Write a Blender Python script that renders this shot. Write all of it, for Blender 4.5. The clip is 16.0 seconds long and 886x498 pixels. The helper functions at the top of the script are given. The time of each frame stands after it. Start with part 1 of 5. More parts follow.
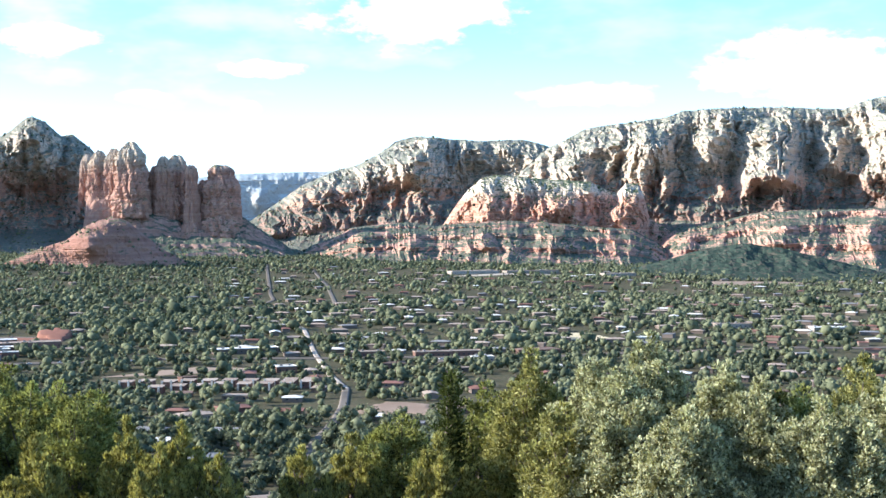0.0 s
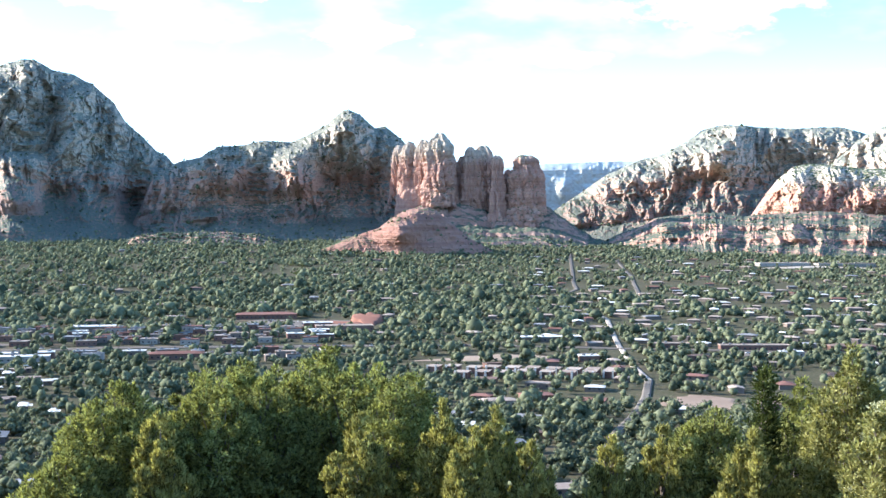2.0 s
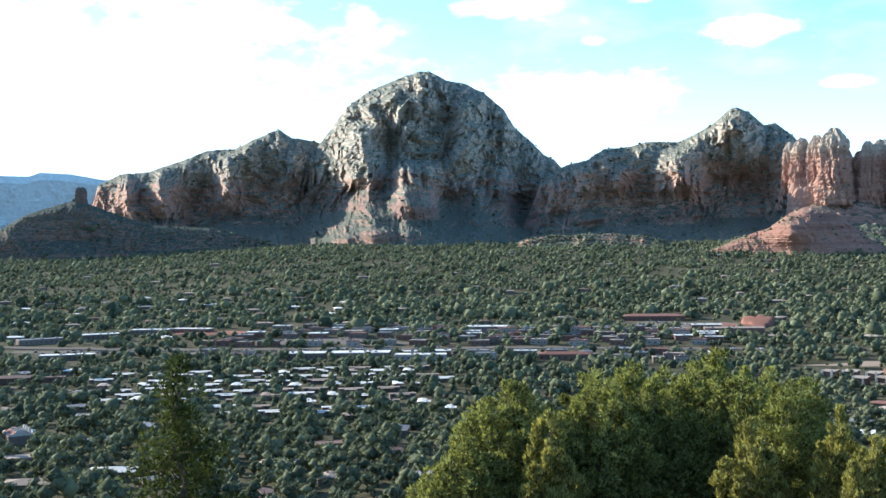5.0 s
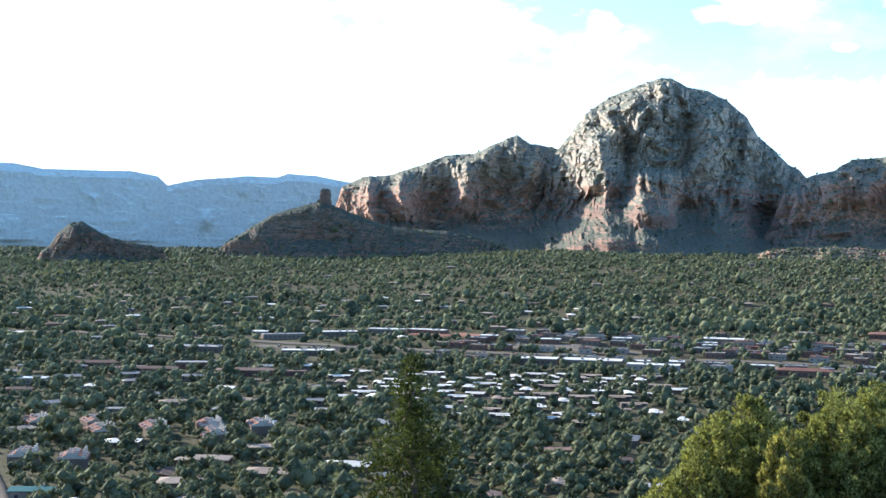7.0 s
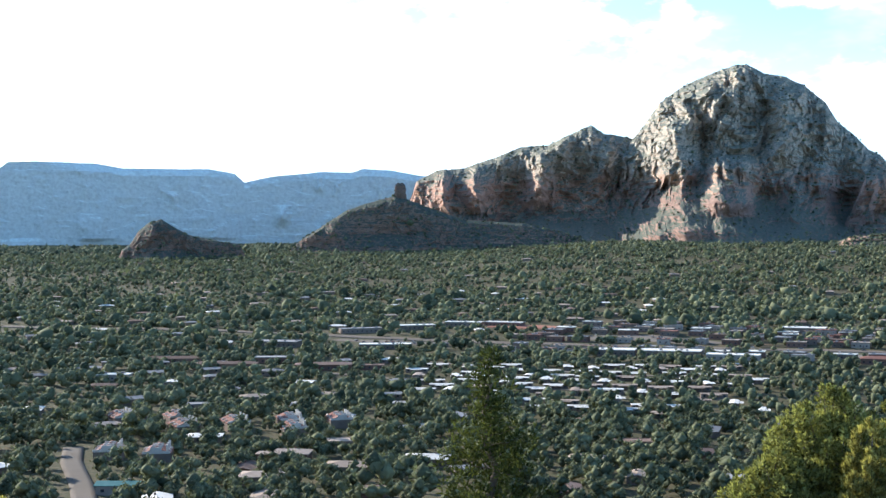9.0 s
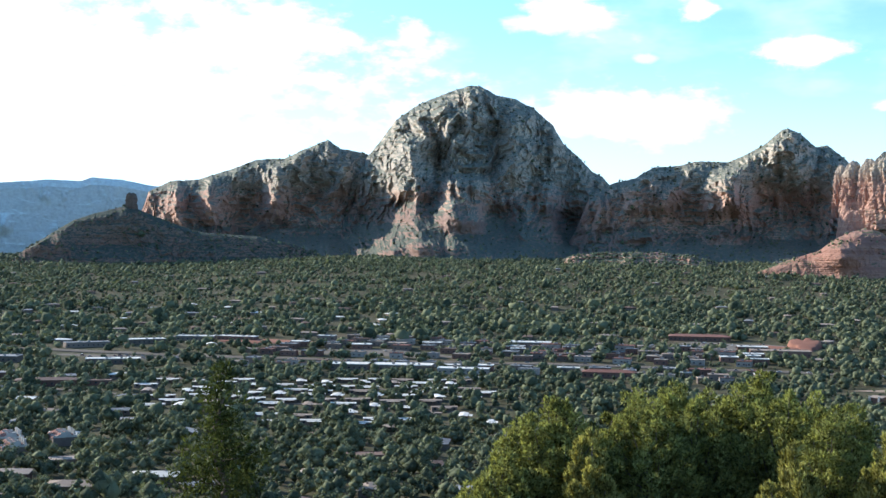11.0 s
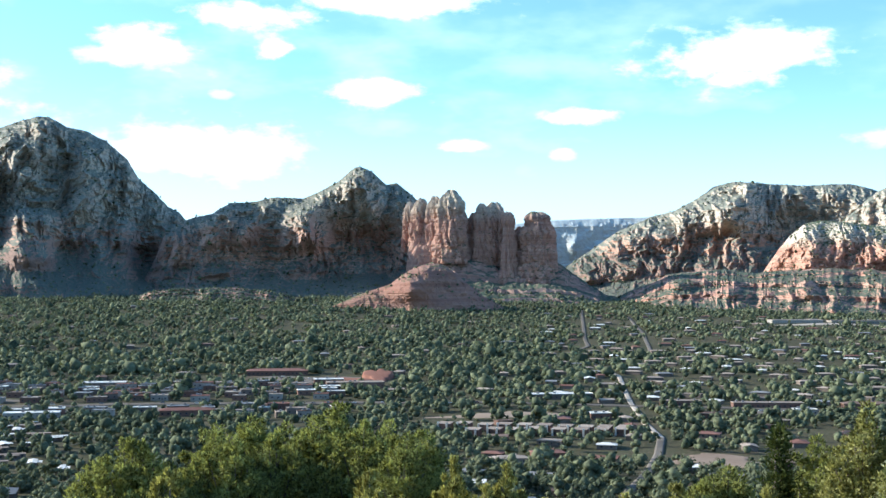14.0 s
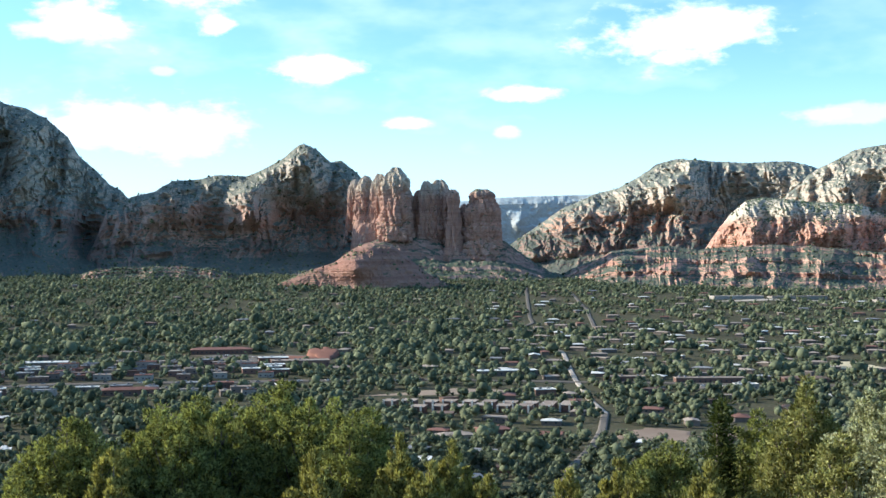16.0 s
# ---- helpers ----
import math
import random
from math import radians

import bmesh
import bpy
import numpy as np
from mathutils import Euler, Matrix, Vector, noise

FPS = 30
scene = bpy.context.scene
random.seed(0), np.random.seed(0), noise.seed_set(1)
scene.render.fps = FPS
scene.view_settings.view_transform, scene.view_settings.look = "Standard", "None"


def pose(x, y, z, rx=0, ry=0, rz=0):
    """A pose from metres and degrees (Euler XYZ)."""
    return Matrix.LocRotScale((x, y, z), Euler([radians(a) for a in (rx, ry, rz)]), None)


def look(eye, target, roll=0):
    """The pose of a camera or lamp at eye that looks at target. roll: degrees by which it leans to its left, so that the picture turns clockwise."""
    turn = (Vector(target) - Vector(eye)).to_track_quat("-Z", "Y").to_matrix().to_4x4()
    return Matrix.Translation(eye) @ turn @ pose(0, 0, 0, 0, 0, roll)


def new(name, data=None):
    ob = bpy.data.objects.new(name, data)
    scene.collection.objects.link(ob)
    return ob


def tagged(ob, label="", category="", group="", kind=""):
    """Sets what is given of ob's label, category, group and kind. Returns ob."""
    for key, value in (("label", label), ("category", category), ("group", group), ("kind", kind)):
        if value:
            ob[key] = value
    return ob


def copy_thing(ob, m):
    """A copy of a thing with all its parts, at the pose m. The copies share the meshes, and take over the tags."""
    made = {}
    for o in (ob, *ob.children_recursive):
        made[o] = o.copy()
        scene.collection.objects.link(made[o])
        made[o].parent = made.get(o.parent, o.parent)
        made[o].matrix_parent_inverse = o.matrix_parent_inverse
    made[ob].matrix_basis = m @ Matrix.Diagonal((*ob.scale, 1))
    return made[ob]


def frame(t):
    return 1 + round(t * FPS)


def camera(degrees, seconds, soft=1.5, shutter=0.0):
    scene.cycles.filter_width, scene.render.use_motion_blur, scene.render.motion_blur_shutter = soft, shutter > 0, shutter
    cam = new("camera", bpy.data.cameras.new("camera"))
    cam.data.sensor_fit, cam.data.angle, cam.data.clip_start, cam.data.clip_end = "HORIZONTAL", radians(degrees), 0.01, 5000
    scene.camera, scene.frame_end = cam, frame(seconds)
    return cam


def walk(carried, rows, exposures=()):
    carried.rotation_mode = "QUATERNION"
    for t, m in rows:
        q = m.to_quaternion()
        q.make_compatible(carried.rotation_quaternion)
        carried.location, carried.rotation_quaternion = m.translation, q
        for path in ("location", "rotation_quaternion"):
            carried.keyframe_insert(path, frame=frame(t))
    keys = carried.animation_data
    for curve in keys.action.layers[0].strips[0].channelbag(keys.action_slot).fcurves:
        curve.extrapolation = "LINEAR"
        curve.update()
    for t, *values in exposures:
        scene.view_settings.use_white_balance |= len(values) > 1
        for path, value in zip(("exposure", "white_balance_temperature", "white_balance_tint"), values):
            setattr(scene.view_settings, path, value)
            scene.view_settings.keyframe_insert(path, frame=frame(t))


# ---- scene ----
EYE = 115.0
LENS = 37.64
PATH = [
    (0.0, 20.272, -0.827, -0.387),
    (0.5, 15.690, -1.640, -0.240),
    (1.0, 13.515, -1.800, -0.150),
    (1.5, 9.478, -1.199, -0.357),
    (2.0, 6.957, -1.232, -0.040),
    (2.5, 5.687, -0.985, -0.195),
    (3.0, 3.689, -0.627, -0.438),
    (3.5, 1.601, -0.000, -1.021),
    (4.0, -0.001, -0.124, -0.727),
    (4.5, -2.425, -0.075, -0.290),
    (4.7, -5.943, -0.830, -0.677),
    (6.8, -18.648, -0.860, 0.105),
    (7.0, -20.301, -0.742, 0.613),
    (7.5, -22.873, -1.034, 0.672),
    (8.0, -25.532, -1.213, 0.546),
    (8.2, -25.109, -1.113, 0.257),
    (10.3, -18.354, -1.011, 0.725),
    (10.5, -16.544, -0.109, 0.926),
    (11.0, -11.994, -0.418, 0.636),
    (11.5, -6.026, -0.381, 0.669),
    (12.0, -1.982, -0.013, 0.444),
    (12.5, 2.162, -0.513, 0.210),
    (13.0, 3.353, 0.008, -0.035),
    (13.5, 4.468, 0.821, 0.021),
    (14.0, 6.462, 1.255, 0.029),
    (14.5, 7.210, 1.398, 0.022),
    (15.0, 8.180, 1.213, -0.138),
    (15.5, 8.714, 0.144, -0.248),
    (16.0, 8.888, 0.264, -0.177),
]


def heading(yaw, pitch):
    a, e = radians(yaw), radians(pitch)
    return Vector((math.sin(a) * math.cos(e), math.cos(a) * math.cos(e), math.sin(e)))


cam = camera(LENS, 16.0, soft=1.5)


def standing(t):
    """The filmer shifts weight a little while turning."""
    return Vector((float(np.interp(t, [0, 0.5, 1.0, 1.6], [0.30, 0.27, 0.20, 0.0])), 0, EYE))


walk(cam, [(t, look(standing(t), standing(t) + heading(yaw, pitch) * 100, roll)) for t, yaw, pitch, roll in PATH],
     [(0, 1.42, 5360, 10), (1, 1.61, 5360, 10), (1.5, 1.70, 5300, 10), (2.5, 1.75, 5200, 10), (3, 1.68, 5290, 10), (3.5, 1.22, 5310, 6), (4.7, 1.16, 5360, 6), (7, 1.32, 5470, 9), (8.2, 1.20, 5530, 9), (10.5, 1.36, 5530, 9), (11, 0.93, 5390, 7), (11.5, 1.48, 5440, 10), (12.5, 1.46, 5440, 10), (13.5, 1.26, 5340, 6), (14, 1.00, 5250, 4), (16, 0.88, 5390, 4)])

# ---- light: late sun from the west, blue sky with small clouds ----
SUN_AZ, SUN_EL = -70.0, 22.0
sun = new("sun", bpy.data.lights.new("sun", "SUN"))
sun.data.energy, sun.data.angle, sun.data.color = 4.8, radians(0.6), (1.0, 0.87, 0.70)
sun.matrix_world = look(heading(SUN_AZ, SUN_EL) * 1000, (0, 0, 0))

world = bpy.data.worlds.new("sky")
scene.world = world
world.use_nodes = True
SKY_STRENGTH = 0.138


class Nodes:
    """Short hand for building node trees."""

    def __init__(self, tree):
        self.tree = tree
        tree.nodes.clear()

    def add(self, kind, settings=(), **inputs):
        node = self.tree.nodes.new(kind)
        for key, value in settings:
            setattr(node, key, value)
        for key, value in inputs.items():
            self.put(node.inputs[key.replace("_", " ")], value)
        return node

    def put(self, socket, value):
        if isinstance(value, bpy.types.NodeSocket):
            self.tree.links.new(value, socket)
        else:
            socket.default_value = value

    def math(self, op, a, b=0.0, c=0.0, clamp=False):
        node = self.tree.nodes.new("ShaderNodeMath")
        node.operation, node.use_clamp = op, clamp
        for k, v in enumerate((a, b, c)):
            self.put(node.inputs[k], v)
        return node.outputs[0]

    def ramp(self, value, low, high, out_low=0.0, out_high=1.0):
        node = self.tree.nodes.new("ShaderNodeMapRange")
        node.interpolation_type = "SMOOTHSTEP"
        for k, v in enumerate((value, low, high, out_low, out_high)):
            self.put(node.inputs[k], v)
        return node.outputs[0]

    def mix(self, fac, a, b, blend="MIX"):
        node = self.tree.nodes.new("ShaderNodeMix")
        node.data_type, node.blend_type = "RGBA", blend
        self.put(node.inputs[0], fac)
        for k, v in ((6, a), (7, b)):
            self.put(node.inputs[k], (*v, 1) if isinstance(v, tuple) and len(v) == 3 else v)
        return node.outputs[2]

    def noise(self, vector, scale, detail=4.0, rough=0.55, stretch=None):
        if stretch:
            vector = self.add("ShaderNodeMapping", Vector=vector, Scale=stretch).outputs[0]
        return self.add("ShaderNodeTexNoise", Vector=vector, Scale=scale, Detail=detail, Roughness=rough).outputs["Fac"]


def build_sky():
    n = Nodes(world.node_tree)
    sky = n.add("ShaderNodeTexSky", (("sky_type", "NISHITA"), ("sun_disc", False), ("sun_elevation", radians(SUN_EL)),
                                    ("sun_rotation", radians(SUN_AZ)), ("air_density", 1.0), ("dust_density", 1.6),
                                    ("altitude", 1400.0)))
    way = n.add("ShaderNodeTexCoord").outputs["Generated"]
    part = n.add("ShaderNodeSeparateXYZ", Vector=way)
    az = n.math("MULTIPLY", n.math("ARCTAN2", part.outputs[0], part.outputs[1]), 57.2958)
    el = n.math("MULTIPLY", n.math("ARCSINE", part.outputs[2]), 57.2958)
    flow = n.noise(way, 14.0, 4.0, 0.5, (1, 1, 2.6))
    fine = n.noise(way, 55.0, 5.0, 0.6, (1, 1, 2.0))
    ragged = n.math("ADD", n.math("MULTIPLY", n.math("SUBTRACT", flow, 0.5), 1.8), n.math("MULTIPLY", n.math("SUBTRACT", fine, 0.5), 1.3))
    cover = None
    for a, e, wide, high, thick in CLOUDS:
        dx = n.math("DIVIDE", n.math("SUBTRACT", az, a), wide)
        dy = n.math("DIVIDE", n.math("SUBTRACT", el, e), high)
        far = n.math("SQRT", n.math("ADD", n.math("MULTIPLY", dx, dx), n.math("MULTIPLY", dy, dy)))
        one = n.math("MULTIPLY", n.ramp(n.math("ADD", n.math("SUBTRACT", 1.0, far), ragged), 0.0, 0.55), thick)
        cover = one if cover is None else n.math("MAXIMUM", cover, one)
    veil = n.math("MULTIPLY", n.ramp(flow, 0.38, 0.78), n.ramp(el, 30.0, 4.0))
    veil = n.math("MULTIPLY", veil, n.ramp(az, 30.0, -30.0, 0.35, 0.9))
    sunward = n.ramp(n.math("ABSOLUTE", n.math("ADD", az, 15.0)), 65.0, 120.0, 1.0, 0.0)
    veil = n.math("MULTIPLY", veil, sunward)
    low = n.math("MULTIPLY", n.ramp(el, 9.0, 0.5, 0.0, 0.62), n.math("MAXIMUM", sunward, 0.3))
    clear_sky = n.mix(1.0, sky.outputs[0], (0.78, 0.92, 1.0), "MULTIPLY")
    thin = n.mix(n.math("MAXIMUM", veil, low), clear_sky, (CLOUD_WHITE * 0.82, CLOUD_WHITE * 0.94, CLOUD_WHITE * 0.99))
    tone = n.mix(cover, thin, (CLOUD_WHITE, CLOUD_WHITE, CLOUD_WHITE))
    back = n.add("ShaderNodeBackground", Color=tone, Strength=SKY_STRENGTH)
    out = n.add("ShaderNodeOutputWorld")
    n.tree.links.new(back.outputs[0], out.inputs[0])


CLOUD_WHITE = 5.5
# azimuth, elevation, half width, half height (degrees), thickness
CLOUDS = [
    (19.6, 9.5, 4.7, 1.5, 1.00),
    (-7.0, 10.1, 2.7, 1.2, 1.00),
    (-1.9, 11.4, 3.7, 0.7, 1.00),
    (5.1, 12.0, 6.5, 0.7, 1.00),
    (-1.0, 9.9, 1.0, 0.7, 1.00),
    (3.6, 8.0, 2.7, 0.7, 1.00),
    (12.6, 7.0, 1.9, 0.4, 0.90),
    (7.3, 5.8, 1.2, 0.3, 0.90),
    (11.8, 5.4, 0.7, 0.3, 0.70),
    (-4.7, 5.5, 6.7, 1.7, 0.85),
    (25.4, 5.9, 1.5, 0.4, 0.70),
    (-3.3, 7.9, 0.6, 0.3, 0.60),
    (36.1, 6.5, 4.7, 1.9, 0.90),
    (26.8, 5.9, 3.2, 0.6, 0.60),
    (-13.4, 9.1, 1.1, 0.9, 0.80),
    (-20.3, 8.9, 6.5, 1.7, 0.90),
    (-32.6, 7.1, 22.4, 6.5, 1.00),
    (-7.8, 9.5, 3.2, 0.7, 0.80),
]
build_sky()


# ---- shapes of the land ----
def hsh(i, j, seed):
    n = (i.astype(np.int64) * 374761393 + j.astype(np.int64) * 668265263 + seed * 1442695041) & 0xFFFFFFFF
    n = ((n ^ (n >> 13)) * 1274126177) & 0xFFFFFFFF
    n = (n ^ (n >> 16)) & 0xFFFF
    return n / 32767.5 - 1.0


def vnoise(x, y, seed=0):
    x, y = np.asarray(x, float), np.asarray(y, float)
    i, j = np.floor(x), np.floor(y)
    fx, fy = x - i, y - j
    fx, fy = fx * fx * (3 - 2 * fx), fy * fy * (3 - 2 * fy)
    a, b = hsh(i, j, seed), hsh(i + 1, j, seed)
    c, d = hsh(i, j + 1, seed), hsh(i + 1, j + 1, seed)
    return (a + (b - a) * fx) * (1 - fy) + (c + (d - c) * fx) * fy


def fbm(x, y, seed=0, octaves=4, gain=0.5):
    total, amp, norm = 0.0, 1.0, 0.0
    for k in range(octaves):
        total = total + amp * vnoise(np.asarray(x) * 2 ** k, np.asarray(y) * 2 ** k, seed + k * 17)
        norm += amp
        amp *= gain
    return total / norm


def knobs(u, h, wide, high, seed):
    """Weathered blocks between joints: 0 in the joints, up to 1 on the blocks."""
    u = u + fbm(u / (wide * 2.2), h / (high * 2.2), seed, 3) * wide * 0.9
    h = h + fbm(u / (wide * 2.5), h / (high * 2.5), seed + 7, 3) * high * 0.8
    j = np.floor(h / high)
    u = u + hsh(j, j * 0 + 3, seed + 11) * wide
    i = np.floor(u / wide)
    p, q = 2 * (u / wide - i) - 1, 2 * (h / high - j) - 1
    return (0.62 + 0.38 * hsh(i, j, seed + 13)) * (1 - p ** 4) * (1 - np.abs(q) ** 5)


def ground(x, y):
    x, y = np.asarray(x, float), np.asarray(y, float)
    r, az = np.hypot(x, y), np.degrees(np.arctan2(x, y))
    z = np.interp(r, [0, 8, 25, 45, 120, 300, 500, 800, 1200], [113.3, 113, 109, 103.5, 75, 25, 8, 1, 0])
    k = np.interp(az, [-60, -24, -17, 0, 20, 40], [0.74, 0.74, 1.1, 1.05, 0.75, 0.3])
    z = z + k * np.interp(r, [1200, 1800, 2600, 3400, 5000], [0, 18, 50, 66, 70])
    z = z + fbm(x / 160, y / 160, 5, 3) * np.interp(r, [300, 900], [0, 3.5])
    mesa = np.interp(r, [0, 900, 1500, 5000], [113.3, 112, 40, 30])
    back = np.interp(np.abs(az), [70, 115], [0, 1])
    return z * (1 - back) + mesa * back


def material(name, build):
    mat = bpy.data.materials.new(name)
    mat.use_nodes = True
    n = Nodes(mat.node_tree)
    colour, rough, relief, metal = build(n)
    shader = n.add("ShaderNodeBsdfPrincipled", Base_Color=colour, Roughness=rough, Metallic=metal)
    shader.inputs["Specular IOR Level"].default_value = 0.5 if rough < 0.5 else 0.04
    if relief is not None:
        height, distance = relief
        bump = n.add("ShaderNodeBump", Height=height, Distance=distance, Strength=0.8)
        n.tree.links.new(bump.outputs[0], shader.inputs["Normal"])
    out = n.add("ShaderNodeOutputMaterial")
    n.tree.links.new(shader.outputs[0], out.inputs[0])
    return mat


def leaf_material(name, build, through_light=0.36):
    """Leaves let part of the light through."""
    mat = bpy.data.materials.new(name)
    mat.use_nodes = True
    n = Nodes(mat.node_tree)
    colour = build(n)[0]
    front = n.add("ShaderNodeBsdfPrincipled", Base_Color=colour, Roughness=0.85)
    front.inputs["Specular IOR Level"].default_value = 0.03
    behind = n.add("ShaderNodeBsdfTranslucent", Color=n.mix(1.0, colour, (1.05, 1.08, 0.62), "MULTIPLY"))
    both = n.add("ShaderNodeMixShader", Fac=through_light)
    n.tree.links.new(front.outputs[0], both.inputs[1])
    n.tree.links.new(behind.outputs[0], both.inputs[2])
    out = n.add("ShaderNodeOutputMaterial")
    n.tree.links.new(both.outputs[0], out.inputs[0])
    return mat


def rock_material(name, red, cream, split, fade, green=(0.055, 0.075, 0.035), cover=0.62, wobble=50.0, strata=1.0, patchy=0.5, relief=5.0):
    """Layered sandstone: red below, pale above, scrub where the rock lies flat enough."""
    def build(n):
        geo = n.add("ShaderNodeNewGeometry")
        where, normal = geo.outputs["Position"], geo.outputs["Normal"]
        height = n.add("ShaderNodeSeparateXYZ", Vector=where).outputs[2]
        up = n.add("ShaderNodeSeparateXYZ", Vector=normal).outputs[2]
        broad = n.noise(where, 0.012, 5.0, 0.6)
        grain = n.noise(where, 0.09, 6.0, 0.65)
        beds = n.noise(where, 1.0, 4.0, 0.6, (0.004, 0.004, 0.11))
        at = n.math("ADD", height, n.math("MULTIPLY", n.math("SUBTRACT", broad, 0.5), wobble))
        base = n.mix(n.ramp(at, split - fade, split + fade), red, cream)
        base = n.mix(n.ramp(beds, 0.42, 0.66, 0.0, strata), base, n.mix(0.5, base, (0.62, 0.42, 0.30)))
        base = n.mix(n.ramp(beds, 0.47, 0.33, 0.0, strata), base, n.mix(0.45, base, (0.16, 0.075, 0.05)))
        base = n.mix(n.ramp(grain, 0.35, 0.75, 0.0, 0.5), base, n.mix(0.6, base, (0.14, 0.10, 0.08)))
        bush = n.add("ShaderNodeTexVoronoi", Vector=where, Scale=0.11).outputs["Distance"]
        level = n.math("ADD", up, n.math("MULTIPLY", n.math("SUBTRACT", grain, 0.5), 0.7))
        level = n.math("ADD", level, n.math("MULTIPLY", n.math("SUBTRACT", broad, 0.5), patchy))
        scrub = n.math("MULTIPLY", n.ramp(level, cover - 0.14, cover + 0.10), n.ramp(bush, 0.95, 0.5, 0.5, 1.0))
        leaf = n.mix(grain, green, tuple(c * 1.7 for c in green))
        return n.mix(scrub, base, leaf), 0.93, (n.math("ADD", grain, n.math("MULTIPLY", beds, 0.35 * strata)), relief), 0.0
    return material(name, build)


RED = (0.50, 0.25, 0.17)
# Dome and ridge: scrub colour is lightened to stand in for haze.
dome_rock = rock_material("dome_sandstone", (0.49, 0.30, 0.215), (0.48, 0.405, 0.315), 250, 40, green=(0.145, 0.145, 0.11), cover=0.46, wobble=150, strata=0.35)
ridge_rock = rock_material("ridge_sandstone", (0.50, 0.30, 0.215), (0.47, 0.395, 0.305), 255, 34, green=(0.14, 0.138, 0.102), cover=0.54, wobble=110, strata=0.35)
wooded_talus = rock_material("wooded_talus", (0.31, 0.195, 0.145), (0.29, 0.19, 0.145), 120, 40, green=(0.095, 0.10, 0.075), cover=0.56, strata=0.2, patchy=1.6)
butte_rock = rock_material("butte_sandstone", (0.41, 0.23, 0.165), (0.50, 0.41, 0.30), 275, 26, cover=0.8, wobble=60, strata=0.5)
mound_rock = rock_material("red_rock", (0.33, 0.17, 0.12), (0.27, 0.145, 0.105), 100, 40, cover=0.97, strata=0.4, patchy=1.6)
# Scrub on the pale cliffs is lightened for haze too.
cliff_rock = rock_material("pale_cliff", (0.50, 0.29, 0.20), (0.52, 0.43, 0.33), 252, 45, green=(0.16, 0.16, 0.12), cover=0.56, wobble=150, strata=0.4)
orange_rock = rock_material("orange_cliff", (0.52, 0.28, 0.19), (0.60, 0.51, 0.39), 205, 14, cover=0.9, wobble=40, strata=0.8)
ledge_rock = rock_material("red_ledges", (0.46, 0.255, 0.18), (0.47, 0.28, 0.205), 160, 30, green=(0.075, 0.088, 0.06), cover=0.80, strata=0.6, patchy=2.2)
talus_rock = rock_material("scrubby_talus", (0.37, 0.22, 0.165), (0.38, 0.235, 0.175), 160, 30, green=(0.07, 0.082, 0.055), cover=0.7, strata=0.6, patchy=1.6)
# Far mesa and plateau: distance haze is put into these pale base colours.
hazed_far_rock = rock_material("far_mesa", (0.60, 0.60, 0.54), (0.62, 0.62, 0.56), 190, 60, green=(0.52, 0.54, 0.49), cover=0.7, strata=0.05, relief=0.3)
hazed_plateau_rock = rock_material("hazed_plateau", (0.42, 0.42, 0.39), (0.44, 0.44, 0.41), 190, 60, green=(0.36, 0.38, 0.36), cover=0.6, strata=0.05, relief=0.5)
# Woodland green, darkened further to stand in for a cloud's shade.
shaded_wooded_rock = rock_material("shaded_wooded_slope", (0.16, 0.11, 0.08), (0.14, 0.11, 0.08), 120, 30, green=(0.032, 0.045, 0.032), cover=0.15, strata=0.2)
hill_rock = rock_material("scrub_hill", (0.25, 0.155, 0.115), (0.23, 0.16, 0.12), 120, 30, green=(0.06, 0.066, 0.05), cover=0.5, strata=0.2)


def soil(n):
    where = n.add("ShaderNodeNewGeometry").outputs["Position"]
    broad, mid, fine = n.noise(where, 0.006, 5.0, 0.6), n.noise(where, 0.035, 5.0, 0.6), n.noise(where, 0.35, 4.0, 0.6)
    earth = n.mix(n.ramp(mid, 0.3, 0.7), (0.18, 0.115, 0.078), (0.28, 0.19, 0.125))
    green = n.mix(fine, (0.04, 0.046, 0.024), (0.095, 0.088, 0.046))
    grass = n.ramp(n.math("ADD", broad, n.math("MULTIPLY", mid, 0.6)), 0.42, 0.72)
    return n.mix(n.math("MULTIPLY", n.ramp(fine, 0.25, 0.6, 0.5, 1.0), grass), earth, green), 0.95, (fine, 0.3), 0.0


def plain(low, high, scale, rough=0.8, bump=0.02, metal=0.0):
    def build(n):
        where = n.add("ShaderNodeNewGeometry").outputs["Position"]
        one = n.add("ShaderNodeObjectInfo").outputs["Random"]
        broad, fine = n.noise(where, scale, 4.0), n.noise(where, scale * 9, 4.0)
        fac = n.math("ADD", n.math("MULTIPLY", broad, 0.5), n.math("ADD", n.math("MULTIPLY", fine, 0.25), n.math("MULTIPLY", one, 0.4)))
        return n.mix(n.ramp(fac, 0.25, 0.85), low, high), rough, (fine, bump), metal
    return build


def leafage(dark, light, scale, patch):
    def build(n):
        geo = n.add("ShaderNodeNewGeometry")
        one = geo.outputs["Random Per Island"]
        where = geo.outputs["Position"]
        clump, spot = n.noise(where, patch, 3.0), n.noise(where, scale, 3.0)
        fac = n.math("ADD", n.math("MULTIPLY", one, 0.45), n.math("ADD", n.math("MULTIPLY", clump, 0.8), n.math("MULTIPLY", spot, 0.3)))
        return n.mix(n.ramp(fac, 0.42, 1.08), dark, light), 0.7, None, 0.0
    return build


